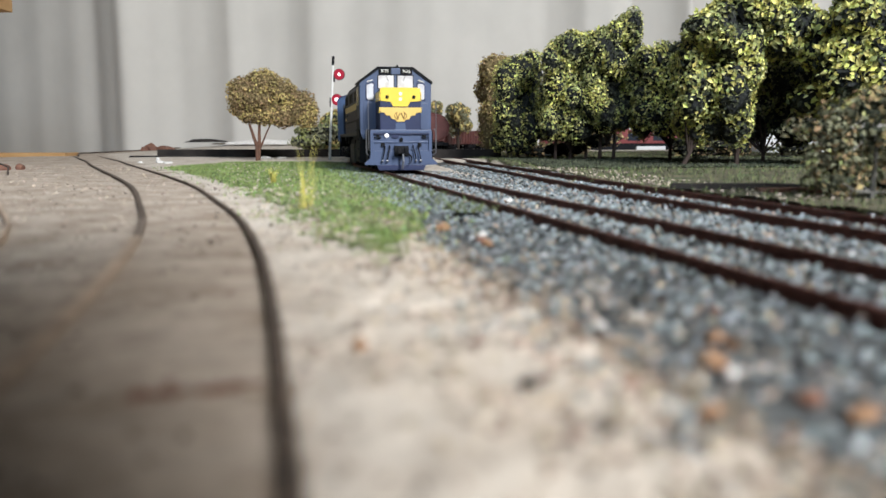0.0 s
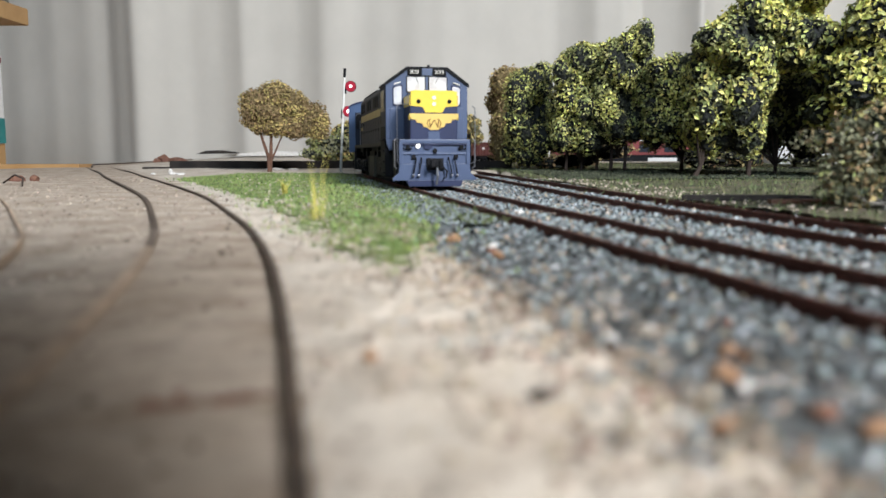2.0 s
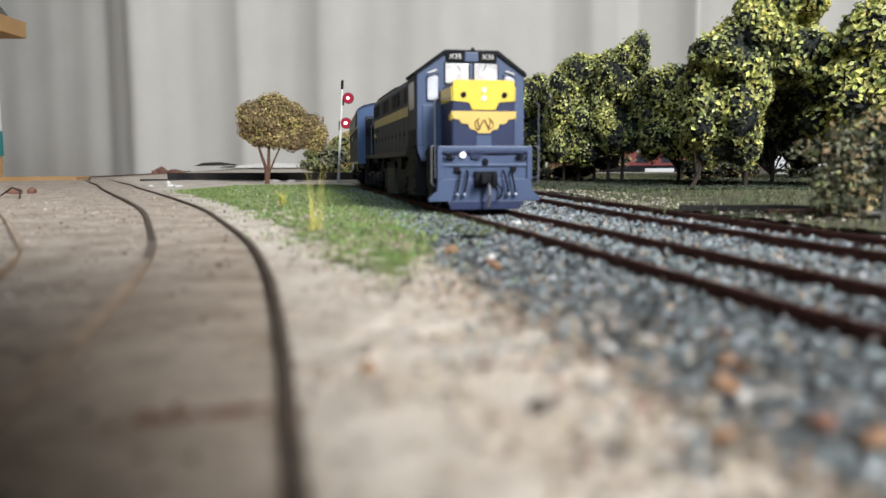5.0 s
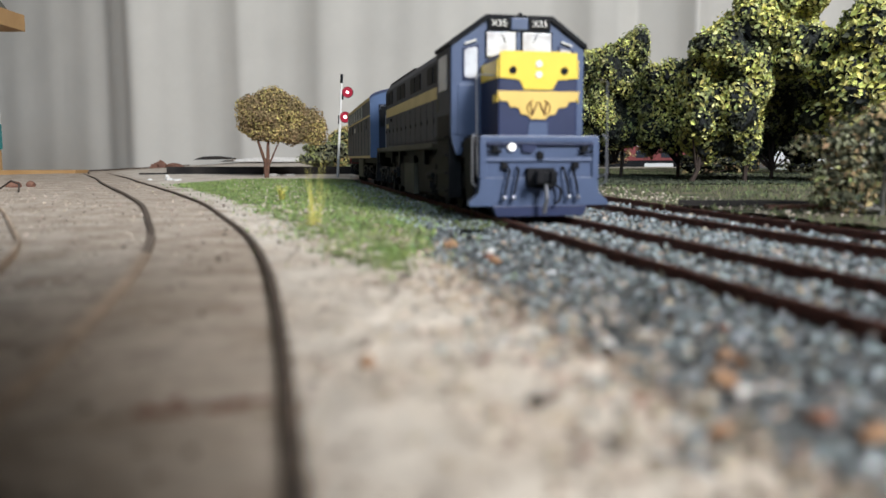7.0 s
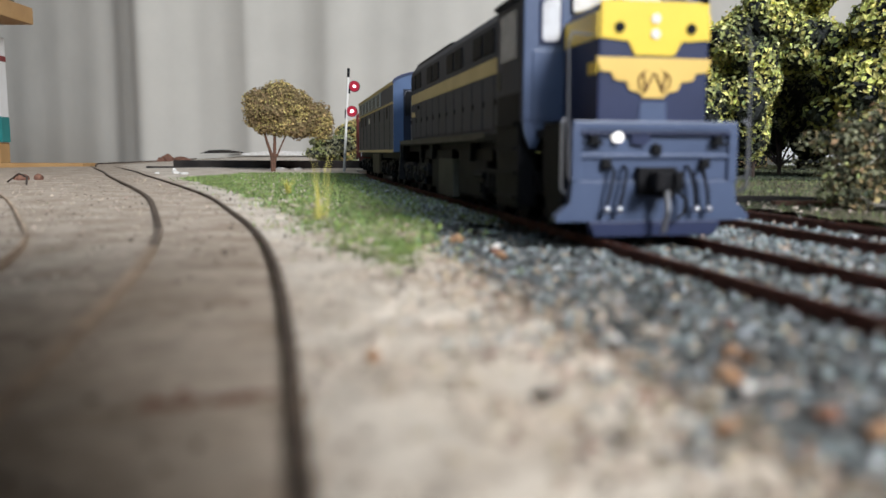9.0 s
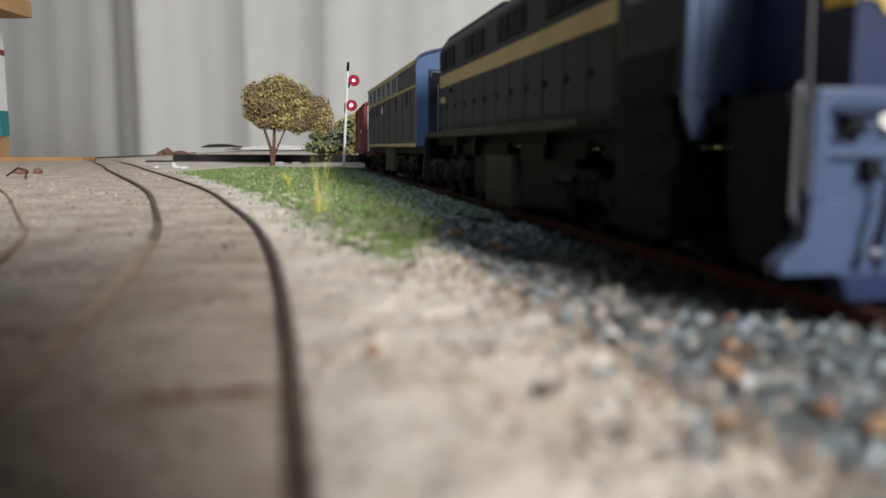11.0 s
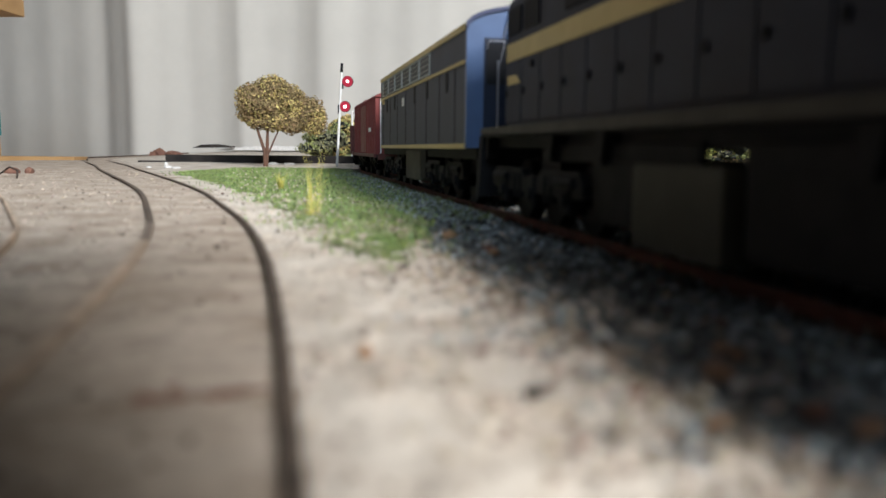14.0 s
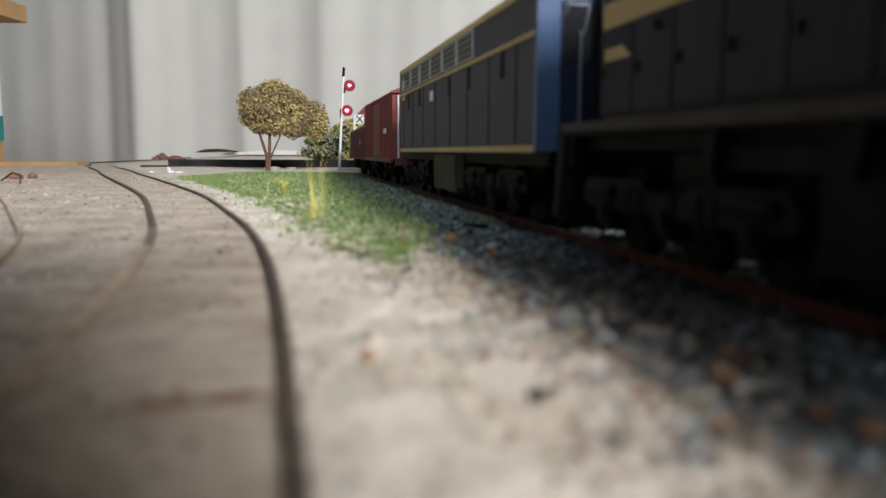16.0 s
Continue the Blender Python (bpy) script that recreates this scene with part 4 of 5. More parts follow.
            if k % 3 != 1:
                part("hood_louvre", box(min(s * 11.2, s * 11.5), max(s * 11.2, s * 11.5), y + 0.6, y + 10, 37.4, 42.8, 0.1), M_BLACK, hood)
            y += 11.6
            k += 1
        part("sand_box", box(min(s * 10, s * 14.6), max(s * 10, s * 14.6), 37, 44, 18.2, 30, 0.3), M_BLACK, t)
    for s in (-1, 1):
        part("rear_chevron", side_prism([(178, 27.4), (187, 27.4), (187, 29.2), (181, 29.2)], s * 11.25 - 0.2, s * 11.25 + 0.4), M_CREAM, hood, "small dull yellow chevron")
        part("tail_lamp", rod([(s * 11.2, 170, 30.4), (s * 11.9, 170, 30.4)], 0.7, 10), M_BLACK, hood)
    for y in (78, 150):
        bm = bmesh.new()
        add_rod(bm, (0, y, 46.2), (0, y, 48.0), 6.5, 24)
        add_rod(bm, (0, y, 48.0), (0, y, 48.4), 2.0, 12)
        part("roof_fan", bm, M_BLACK, hood)
    part("exhaust", box(-4, 4, 104, 116, 46.3, 48.6, 0.4), M_BLACK, hood)
    part("air_intake", box(-9.6, 9.6, 120, 186, 44.6, 47.4, 0.7), M_BLACK, hood)
    # underframe
    part("fuel_tank", box(-12.6, 12.6, 62, 95, 2.6, 13.1, 1.0), M_BLACK, t)
    for y0, y1 in ((36.5, 51.0), (58.0, 95), (104, 152)):
        part("pipe_valance", box(-12.5, -11.6, y0, y1, 12.2, 15.0, 0.15), M_BLACK, t)
    part("battery_case", box(-12.8, 12.8, 120, 135, 3.2, 12.6, 0.5), M_BLACK, t)
    part("air_tank", box(-13.7, 13.7, 97, 119, 1.6, 12.4, 0.4), M_UNDERGREY, t, "pale grey equipment box under the frame")
    part("side_sill", box(-11.5, 11.5, 14, 196, 14.4, 16.7, 0.2), M_BLACK, t)
    for s in (-1, 1):
        for y in (74, 128, 150, 192):
            part("sill_bracket", side_prism([(y, 17), (y + 3.4, 17), (y + 3.4, 12), (y + 1.2, 12)], s * 12.6 - 1.4, s * 12.6 + 1.4), M_BLACK, t)
        part("cab_step_ladder", box(min(s * 14.0, s * 17.5), max(s * 14.0, s * 17.5), 20, 35, 4.0, 25.0, 0.2), M_BLACK, t)
        for z in (5.5, 10.0, 14.5, 19.0):
            part("ladder_rung", box(min(s * 17.2, s * 18.2), max(s * 17.2, s * 18.2), 21, 34, z, z + 0.6), M_BLACK, t)
    bogie(t, 18, 70, (25, 43, 61))
    bogie(t, 136, 188, (143, 161, 179))
    part("rear_plate", prism([(-15.5, 3.5), (15.5, 3.5), (14.6, 17), (-14.6, 17)], 195, 198, 0.15), M_BLACK, t)
    part("rear_coupler", box(-1.5, 1.5, 197, 201.5, 8.4, 11, 0.4), M_BLACK, t)
    return t


def second_locomotive():
    t = empty("streamlined_locomotive")
    tagged(t, "dark blue streamlined diesel locomotive model, flat blue end leading", "locomotive")
    z0, ze, zt = 14.3, 41.7, 46.7
    arc = [(16.2 * math.cos(a), ze + (zt - ze) * math.sin(a)) for a in np.linspace(0, math.pi, 15)]
    o = [(-16.2, z0)] + [(16.2, z0)] + arc
    body = part("body", prism(o, 0.6, 161, 0.0), M_SSIDE, t, "grey-blue body side, darkened to paint its shade")
    end = [(-16.3, z0)] + [(16.3, z0)] + [(x * 1.006, z + 0.1) for x, z in arc]
    part("end_wall", prism(end, -0.4, 1.0), M_ENDBLUE, t, "flat blue end wall")
    part("end_rim", prism([(x * 1.03, z + 0.6) for x, z in arc] + [(x * 1.0, z - 0.2) for x, z in reversed(arc)], -0.9, -0.2), M_NAVY, t, "dark roof rim round the end")
    part("end_door", box(-4.2, 4.2, -0.9, -0.3, 16.5, 39.5, 0.2), M_NAVY, t, "navy end door")
    part("door_window", box(-2.8, 2.8, -1.2, -0.7, 31.5, 38.0, 0.3), M_BLACK, t, "dark end door window")
    part("diaphragm", prism([(-6, 16), (-4.6, 16), (-4.6, 40.4), (4.6, 40.4), (4.6, 16), (6, 16), (6, 42), (-6, 42)], -3.2, -0.3), M_BLACK, t)
    # dark sheet paints the front locomotive's shadow on this wall
    part("end_shade_panel", box(-12.2, 12.2, -0.62, -0.3, 15, 39.6, 0.1), M_GREYSIDE, t, "dark panel painting the shade cast on the end wall")
    for s in (-1, 1):
        part("end_handrail", rod([(s * 9, -0.4, 18), (s * 9, -1.4, 18.6), (s * 9, -1.4, 34), (s * 9, -0.4, 34.6)], 0.25, 6), M_STEEL, t)
        w = part("end_window", box(s * 8.8 - 2.8, s * 8.8 + 2.8, -0.85, -0.5, 29.0, 38.2, 0.1), M_BLACK, t, "dark end window")
        part("white_bracket", rod([(s * 11.6, -1.0, 37.0), (s * 11.2, -1.2, 38.8), (s * 7.4, -1.2, 38.8), (s * 8.4, -1.0, 34)], 0.14, 6), M_STEEL, w)
        part("roof_ladder_rail", rod([(s * 7.8, -0.4, 39), (s * 6.4, -1.6, 45)], 0.16, 6), M_STEEL, t)
    # nose at the trailing end
    bm = bmesh.new()
    rings = []
    for k, (y, w, zz) in enumerate(((161, 16.2, zt), (168, 15.4, zt - 0.4), (173, 14.0, 41), (180, 12.0, 36), (184, 8.0, 33), (185.5, 3.0, 30))):
        ring = [bm.verts.new((w * max(-1, min(1, 1.25 * math.cos(a))), y, z0 + (zz - z0) * (0.5 + 0.5 * max(-1, min(1, 1.2 * math.sin(a)))))) for a in np.linspace(0, 2 * math.pi, 21)[:-1]]
        rings.append(ring)
    for a, b in zip(rings, rings[1:]):
        for i in range(20):
            bm.faces.new((a[i], a[(i + 1) % 20], b[(i + 1) % 20], b[i]))
    bm.faces.new(rings[-1])
    bmesh.ops.recalc_face_normals(bm, faces=bm.faces)
    part("nose", bm, M_SSIDE, t)
    roofo = [(x * 1.01, z + 0.12) for x, z in arc if z > ze + 0.8]
    part("roof_skin", prism(roofo, 2, 161), M_ROOFCREAM, t, "dull cream roof")
    for s in (-1, 1):
        a, b = min(s * 16.15, s * 16.5), max(s * 16.15, s * 16.5)
        part("skirt_stripe", box(a, b, 1, 161, z0 - 0.2, z0 + 1.0), M_CREAM, t, "cream skirt line")
        part("eave_stripe", box(a, b, 1, 161, 41.6, 43.0), M_CREAM, t, "cream eave line")
        part("waist_stripe", box(a, b, 1, 161, 33.9, 34.7), M_CREAM, t, "cream line below the grilles")
        for k in range(6):
            y = 46 + k * 18
            g = part("side_grille", box(min(s * 16.1, s * 16.35), max(s * 16.1, s * 16.35), y, y + 16.6, 35.3, 41.2, 0.1), M_GRILLE, t, "grey radiator grille")
            part("grille_frame", rod([(s * 16.4, y, 35.3), (s * 16.4, y, 41.2), (s * 16.4, y + 16.6, 41.2), (s * 16.4, y + 16.6, 35.3), (s * 16.4, y, 35.3)], 0.3, 4), M_FRAMEGREY, g)
            for q in (1, 2, 3):
                part("grille_bar", rod([(s * 16.4, y + 0.4, 35.3 + q * 1.48), (s * 16.4, y + 16.2, 35.3 + q * 1.48)], 0.1, 4), M_FRAMEGREY, g)
        for y, m in ((22, M_BLACK), (51, M_BLACK), (73, M_BLACK), (119, M_BLACK), (141, M_BLACK)):
            part("porthole", box(min(s * 16.1, s * 16.4), max(s * 16.1, s * 16.4), y - 1.5, y + 1.5, 28.4, 33.6, 0.2), m, t, "small dark side window")
        part("side_plate", box(min(s * 16.1, s * 16.45), max(s * 16.1, s * 16.45), 96, 100, 28.8, 31.6, 0.1), M_WHITE, t, "white plate")
        for y in range(12, 160, 20):
            part("panel_seam", box(min(s * 16.15, s * 16.32), max(s * 16.15, s * 16.32), y, y + 0.5, 15.6, 33.8), M_BLACK, t)
        part("cab_window", box(min(s * 16.1, s * 16.4), max(s * 16.1, s * 16.4), 148, 156, 32, 39, 0.2), M_DARKGLASS, t)
    for y in (60, 84, 108):
        bm = bmesh.new()
        add_rod(bm, (0, y, 46.4), (0, y, 48.0), 6.5, 24)
        part("roof_fan", bm, M_SSIDE, t)
    part("exhaust", box(-5, 5, 120, 132, 46.2, 48.4, 0.5), M_SSIDE, t)
    part("underframe", box(-13, 13, 2, 176, 11.5, 14.5, 0.2), M_BLACK, t)
    part("fuel_tank", box(-13.4, 13.4, 79, 110, 3.2, 13.6, 0.8), M_TANKGREY, t, "pale grey fuel tank")
    part("battery_box", box(-13.6, 13.6, 67, 76, 4.5, 13.6, 0.4), M_BLACK, t)
    bogie(t, 12, 64, (19, 37, 55))
    bogie(t, 116, 166, (123, 140, 157))
    part("coupler", box(-1.5, 1.5, -3.4, 3, 8.4, 11, 0.4), M_BLACK, t)
    return t


def red_van(length=104, top=41.0):
    t = empty("goods_van")
    tagged(t, "red-brown bogie goods van model with ribbed sides, coupled in the train", "railway wagon", group="wagons in the train")
    body = part("body", box(-15, 15, 1, length - 1, 11, top - 3, 0.3), M_WAGON, t)
    arc = [(15.4 * math.cos(a), top - 3.2 + 3.2 * math.sin(a)) for a in np.linspace(0, math.pi, 11)]
    part("roof", prism(arc, 0, length, 0.1), M_WAGON, t)
    for s in (-1, 1):
        for y in np.arange(4, length - 2, 8.0):
            part("side_rib", box(min(s * 14.9, s * 15.7), max(s * 14.9, s * 15.7), y, y + 1.3, 11, top - 3.2, 0.1), M_WAGON, t)
        part("sliding_door", box(min(s * 15, s * 15.6), max(s * 15, s * 15.6), length / 2 - 13, length / 2 + 13, 12, top - 5, 0.15), M_WAGON, t)
        part("side_sill", box(min(s * 14.6, s * 15.9), max(s * 14.6, s * 15.9), 0, length, 9.8, 11.4), M_WAGON_DARK, t)
        part("lettering_bar", box(min(s * 15.4, s * 15.75), max(s * 15.4, s * 15.75), 16, 24, 22, 24), M_PAPER, t, "small white lettering block")
    for s in (-1, 1):
        part("end_post", box(s * 8 - 0.7, s * 8 + 0.7, 0.2, 1.2, 11, top - 3.4), M_WAGON, t)
        part("end_ladder", rod([(s * 12.5, 0.2, 11), (s * 12.5, 0.2, top - 4)], 0.3, 5), M_PAPER, t)
    part("buffer_beam", box(-14, 14, -0.6, 0.8, 8.5, 11.6, 0.2), M_WAGON_DARK, t)
    for y0 in (8, length - 38):
        bogie(t, y0, y0 + 30, (y0 + 5, y0 + 25), 11.5, 5.2)
    part("coupler", box(-1.4, 1.4, -9, 1, 8, 10.5, 0.3), M_BLACK, t)
    return t


def open_wagon(length=118):
    t = empty("open_wagon")
    tagged(t, "dark brown-red open bogie wagon model with low ribbed sides", "railway wagon", group="wagons in the train")
    part("floor_frame", box(-14.5, 14.5, 1, length - 1, 9.8, 12, 0.2), M_WAGON_DARK, t)
    for s in (-1, 1):
        part("side_wall", box(min(s * 14.4, s * 15.2), max(s * 14.4, s * 15.2), 1, length - 1, 12, 27.5, 0.15), M_WAGON_DARK, t)
        for y in np.arange(4, length - 2, 10.0):
            part("side_rib", box(min(s * 15.1, s * 15.8), max(s * 15.1, s * 15.8), y, y + 1.2, 10.5, 27.8, 0.1), M_WAGON_DARK, t)
        part("lettering_bar", box(min(s * 15.2, s * 15.45), max(s * 15.2, s * 15.45), 14, 24, 18, 21), M_PAPER, t, "small white lettering block")
    for y in (1, length - 2):
        part("end_wall", box(-14.4, 14.4, y, y + 1, 12, 27.5, 0.15), M_WAGON_DARK, t)
    for y0 in (8, length - 38):
        bogie(t, y0, y0 + 30, (y0 + 5, y0 + 25), 11.5, 5.2)
    part("coupler", box(-1.4, 1.4, -9, 2, 8, 10.5, 0.3), M_BLACK, t)
    return t


def tank_wagon(m):
    t = empty("tank_wagon", m)
    tagged(t, "dark red tank wagon model standing on the second line", "railway wagon")
    bm = bmesh.new()
    add_rod(bm, (0, 2, 27), (0, 120, 27), 14.0, 32)
    bmesh.ops.bevel(bm, geom=[e for e in bm.edges if abs(e.verts[0].co.y - e.verts[1].co.y) < 0.1], offset=1.8, segments=3, affect="EDGES")
    part("tank", bm, M_WAGON_DARK, t)
    part("underframe", box(-13, 13, 0, 122, 9.5, 12.5, 0.2), M_BLACK, t)
    bm = bmesh.new()
    add_rod(bm, (0, 60, 40), (0, 60, 44), 5, 20)
    part("dome", bm, M_WAGON_DARK, t)
    part("placard", box(-9, -5, 1.2, 2, 24, 29), M_PAPER, t, "white end placard")
    bogie(t, 8, 36, (12, 32), 11.5, 5.2)
    bogie(t, 86, 114, (90, 110), 11.5, 5.2)
    return t


# ---- lineside things ----


def signal(x, y, z):
    t = empty("light_signal", at(x, y, z))
    tagged(t, "white-posted colour light signal showing two red lights", "signal")
    part("post", rod([(0, 0, -2), (4.6, 0, 79.5)], 0.95, 12), M_WHITE, t, "white signal post, leaning a little")
    part("finial", rod([(4.2, 0, 73.5), (4.62, 0, 80.4)], 1.05, 12), M_BLACK, t, "black post top")
    part("post_foot", rod([(0, 0, -2), (0.9, 0, 15)], 1.1, 12), M_FRAMEGREY, t, "grey post foot")
    for hx, hz, r in ((8.9, 66.6, 1.05), (6.8, 47.4, 1.25)):
        bm = bmesh.new()
        add_rod(bm, (hx, 1.2, hz), (hx, -0.8, hz), 4.3, 28)
        add_rod(bm, (hx - 4.6, 0.6, hz - 5.5), (hx - 4.4, 0.6, hz + 1.5), 1.3, 10)
        head = part("signal_head", bm, M_BLACK, t, "round black signal head")
        bm = bmesh.new()
        add_rod(bm, (hx, -0.7, hz), (hx, -1.2, hz), 4.0, 28)
        part("red_lens", bm, M_RED_GLOW, head, "glowing red lens")
        bm = bmesh.new()
        add_rod(bm, (hx, -1.1, hz), (hx, -1.6, hz), r, 20)
        part("lit_bulb", bm, M_CORE_GLOW, head, "bright lit bulb")
    return t


def lump(name, x, y, z, r, h, material, label, category, seed, group=""):
    bm = bmesh.new()
    res = bmesh.ops.create_icosphere(bm, subdivisions=2, radius=1)
    for p in res["verts"]:
        k = 1 + 0.45 * noise.noise(p.co * 1.6 + Vector((seed, 0, 0)))
        p.co = Vector((p.co.x * r * k, p.co.y * r * 0.8 * k, p.co.z * h * k))
    ob = part(name, bm, material)
    ob.matrix_world = at(x, y, z, seed * 47)
    return tagged(ob, label, category, group)


def backdrop_things():
    # pine bookcase at the edge of the layout with a box on its lower board
    t = empty("bookcase", at(-470, 905, 0))
    tagged(t, "pine bookcase standing beside the end of the layout", "bookcase")
    part("shelf_board", prism([(-330, 153), (12, 153), (12, 171), (-330, 171)], -330, -5, 1), M_PINE, t)
    part("lower_board", box(-330, -20, -30, -10, -16, 24, 1), M_PINE, t)
    part("side_panel", box(-344, -330, -330, -5, -840, 600, 1), M_PINE, t)
    part("foot_panel", box(-60, -40, -28, -12, -840, -16, 1), M_PINE, t)
    b = part("card_box", box(-130, -18, -28, -12, 24.2, 138, 0.6), M_PAPER)
    b.matrix_world = at(-470, 905, 0)
    tagged(b, "white card box with teal and red printing on a shelf", "box")
    part("teal_panel", box(-130.4, -17.6, -28.4, -11.8, 24.6, 52, 0.2), M_TEAL, b, "teal printed panel")
    part("red_band", box(-130.4, -17.6, -28.4, -11.8, 112, 118, 0.2), M_REDROOF, b, "red printed band")
    b = part("grey_case", prism([(-250, 171.2), (0, 171.2), (0, 173), (-24, 206), (-250, 206)], -300, -14, 1), M_TANKGREY)
    b.matrix_world = at(-470, 905, 0)
    tagged(b, "flat grey case with a sloping edge lying on the pine shelf", "case")
    # black plank, plaster and rubble beyond the turf
    bm = box(-150, 150, -4, 4, 0, 8.5, 0.4)
    b = part("plank", bm, M_TAR)
    b.matrix_world = at(-92, 700, -1.6, -3)
    tagged(b, "long black-painted plank lying on the ground", "plank")
    b = part("plank", box(-28, 28, -5, 5, 0, 3.0, 0.3), M_TAR)
    b.matrix_world = at(-236, 704, -1.4, 6)
    tagged(b, "short black plank lying on the ground", "plank")
    for x, y, r, h, k in ((-190, 560, 3.2, 1.2, 1), (-181, 548, 4, 1.2, 2), (-196, 572, 2.0, 3.4, 3), (-203, 556, 2.0, 1.0, 15), (-142, 672, 7, 1.6, 4), (-128, 676, 5, 1.4, 5), (-66, 640, 9, 0.8, 6)):
        lump("plaster_chip", x, y, ground_height(x, y) + 0.4, r, h, M_PLASTER, "white broken plaster chip on the ground", "plaster chip", k, "plaster chips on the ground")
    for x, y, r, h, k in ((-345, 985, 9, 7, 7), (-331, 990, 11, 4, 8), (-352, 980, 5, 4, 12), (-224, 420, 3.6, 2.6, 9), (-218, 424, 3, 2.4, 10), (-229, 424, 2.4, 2, 13)):
        lump("rubble", x, y, ground_height(x, y) + 1, r, h, M_TERRA, "brown crumbled rubble on the ground", "rubble", k)
    b = part("dark_sheet", prism([(-24, 0), (24, 0.6), (24, 1.8), (4, 4.6), (-12, 4)], -12, 12, 0.2), M_TAR)
    b.matrix_world = at(-286, 1012, 12.5)
    tagged(b, "bent dark sheet lying on white plaster cloth", "sheet")
    b = part("plaster_cloth", prism([(-58, 0), (90, 0), (88, 5), (64, 9), (40, 5), (0, 6), (-34, 3), (-56, 1)], -26, 26, 0.5), M_PLASTER)
    b.matrix_world = at(-225, 1045, 10)
    tagged(b, "crumpled white plaster cloth at the back of the layout", "plaster cloth")
    lump("green_mound", -70, 860, 4, 70, 12, M_TURF, "grassy green mound at the back of the layout", "mound", 5)
    b = part("table_edge", box(-800, -352, 770, 800, -6.2, 3.2, 0.6), M_PINE)
    tagged(b, "pine edge board of the layout table", "board", kind="structure")
    b = empty("trestle")
    tagged(b, "pine trestle carrying the layout baseboard", "trestle")
    for x in (-820, 820):
        for y in (0, 1040):
            part("leg", box(x - 30, x + 30, y - 30, y + 30, -850, -30, 2), M_PINE, b)
        part("rail", box(x - 20, x + 20, 30, 1010, -110, -30, 2), M_PINE, b)
    pts = [(-322, 730, 1.0), (-348, 790, 2.2), (-373, 850, 4.0), (-396, 930, 6.5), (-404, 985, 8.2), (-398, 1035, 9.2), (-372, 1060, 9.6), (-335, 1066, 9.8)]
    fine = smooth_line([q[:2] for q in pts], 8.0)
    b = part("loose_rail", rod([(a, c, max(ground_height(a, c), 0) + 0.8) for a, c in fine], 0.9, 6), M_RAIL_DARK)
    tagged(b, "thin dark rail curving round the far end of the layout", "rail")
    # twig by the spur
    bm = rod([(0, 0, 0.5), (9, -6, 4.5), (18, -16, 3.2), (25, -30, 0.6)], 0.45, 6)
    b = part("twig", bm, M_BARK)
    b.matrix_world = at(-213, 385, -0.8)
    tagged(b, "thin curved dark twig on the sandy ground", "twig")
    # crossing sign and red-roofed shed beyond the bend
    t = empty("crossing_sign", at(-80, 722, -1))
    tagged(t, "white post with a square black cross sign", "sign")
    part("post", rod([(0, 0, -2), (0, 0, 48)], 0.9, 8), M_WHITE, t)
    pl = part("plate", box(1.2, 9, -1.0, -0.2, 40, 48, 0.1), M_WHITE, t)
    part("cross", rod([(2.2, -1.2, 41), (8, -1.2, 47)], 0.5, 5), M_BLACK, pl)
    part("cross", rod([(8, -1.2, 41), (2.2, -1.2, 47)], 0.5, 5), M_BLACK, pl)
    t = empty("shed", at(-68, 905, 0))
    tagged(t, "small model shed with a red pitched roof", "building")
    # dark wall colour stands in for the shade on the shed
    part("wall", box(-26, 26, -16, 16, -6, 50, 0.3), M_WAGON_DARK, t)
    part("roof", prism([(-32, 50), (32, 50), (16, 66), (-16, 66)], -20, 20, 0.3), M_REDROOF, t)
    # carriage and pale building behind the trees
    t = empty("carriage", at(120, 900, 0))
    tagged(t, "red model carriage standing behind the trees", "railway carriage")
    part("body", box(0, 210, -15, 15, 11, 40, 0.6), M_REDROOF, t)
    part("roof", box(-1, 211, -15.5, 15.5, 40, 44, 1.2), M_TANKGREY, t)
    part("sole_bar", box(0, 210, -15.2, 15, 4, 11, 0.3), M_BLACK, t)
    part("lower_panel", box(104, 136, -15.8, -14.8, 4, 8.0, 0.3), M_PAPER, t, "pale lower panel")
    part("lettering_bar", box(95, 108, -15.5, -14.8, 26, 29, 0.1), M_PAPER, t, "white lettering block")
    for k in range(7):
        part("window", box(10 + k * 28, 24 + k * 28, -15.3, -14.8, 14, 22, 0.2), M_DARKGLASS, t)
    for x in (25, 185):
        bm = bmesh.new()
        for dx in (-8, 8):
            add_rod(bm, (x + dx, -9, 3), (x + dx, 9, 3), 5, 16)
        part("wheels", bm, M_BLACK, t)
    t = empty("pale_building", at(392, 900, 0))
    tagged(t, "pale grey model building behind the trees", "building")
    part("wall", box(-32, 40, -20, 20, -4, 36, 0.3), M_PAPER, t)
    part("roof", prism([(-36, 35), (44, 35), (4, 52)], -23, 23, 0.3), M_TANKGREY, t)
    # broken dark boards beside the second line
    b = part("broken_board", prism([(-25, -0.7), (25, -0.9), (25, 0.8), (4, 1.2), (-25, 0.9)], -2.2, 2.2, 0.15), M_TAR)
    b.matrix_world = at(95, 232, 0.6, -14)
    tagged(b, "broken black board lying beside the second line", "board")
    b = part("board", prism([(-13, -0.7), (13, -0.7), (12, 0.7), (-13, 0.5)], -1.8, 1.8, 0.12), M_TERRA)
    b.matrix_world = at(103, 220, 0.5, -5)
    tagged(b, "short rust-brown board lying in front of a black one", "board")
    # unseen filming phone; its widened, sloping outline is shaped to shade the ground
    b = part("phone", prism([(-54, -0.6), (9, -0.6), (68, 146), (-54, 146)], -11, -2.5, 1.5), M_PHONE)
    tagged(b, "unseen dark phone, sloping outline shaped to shade the ground", "phone")


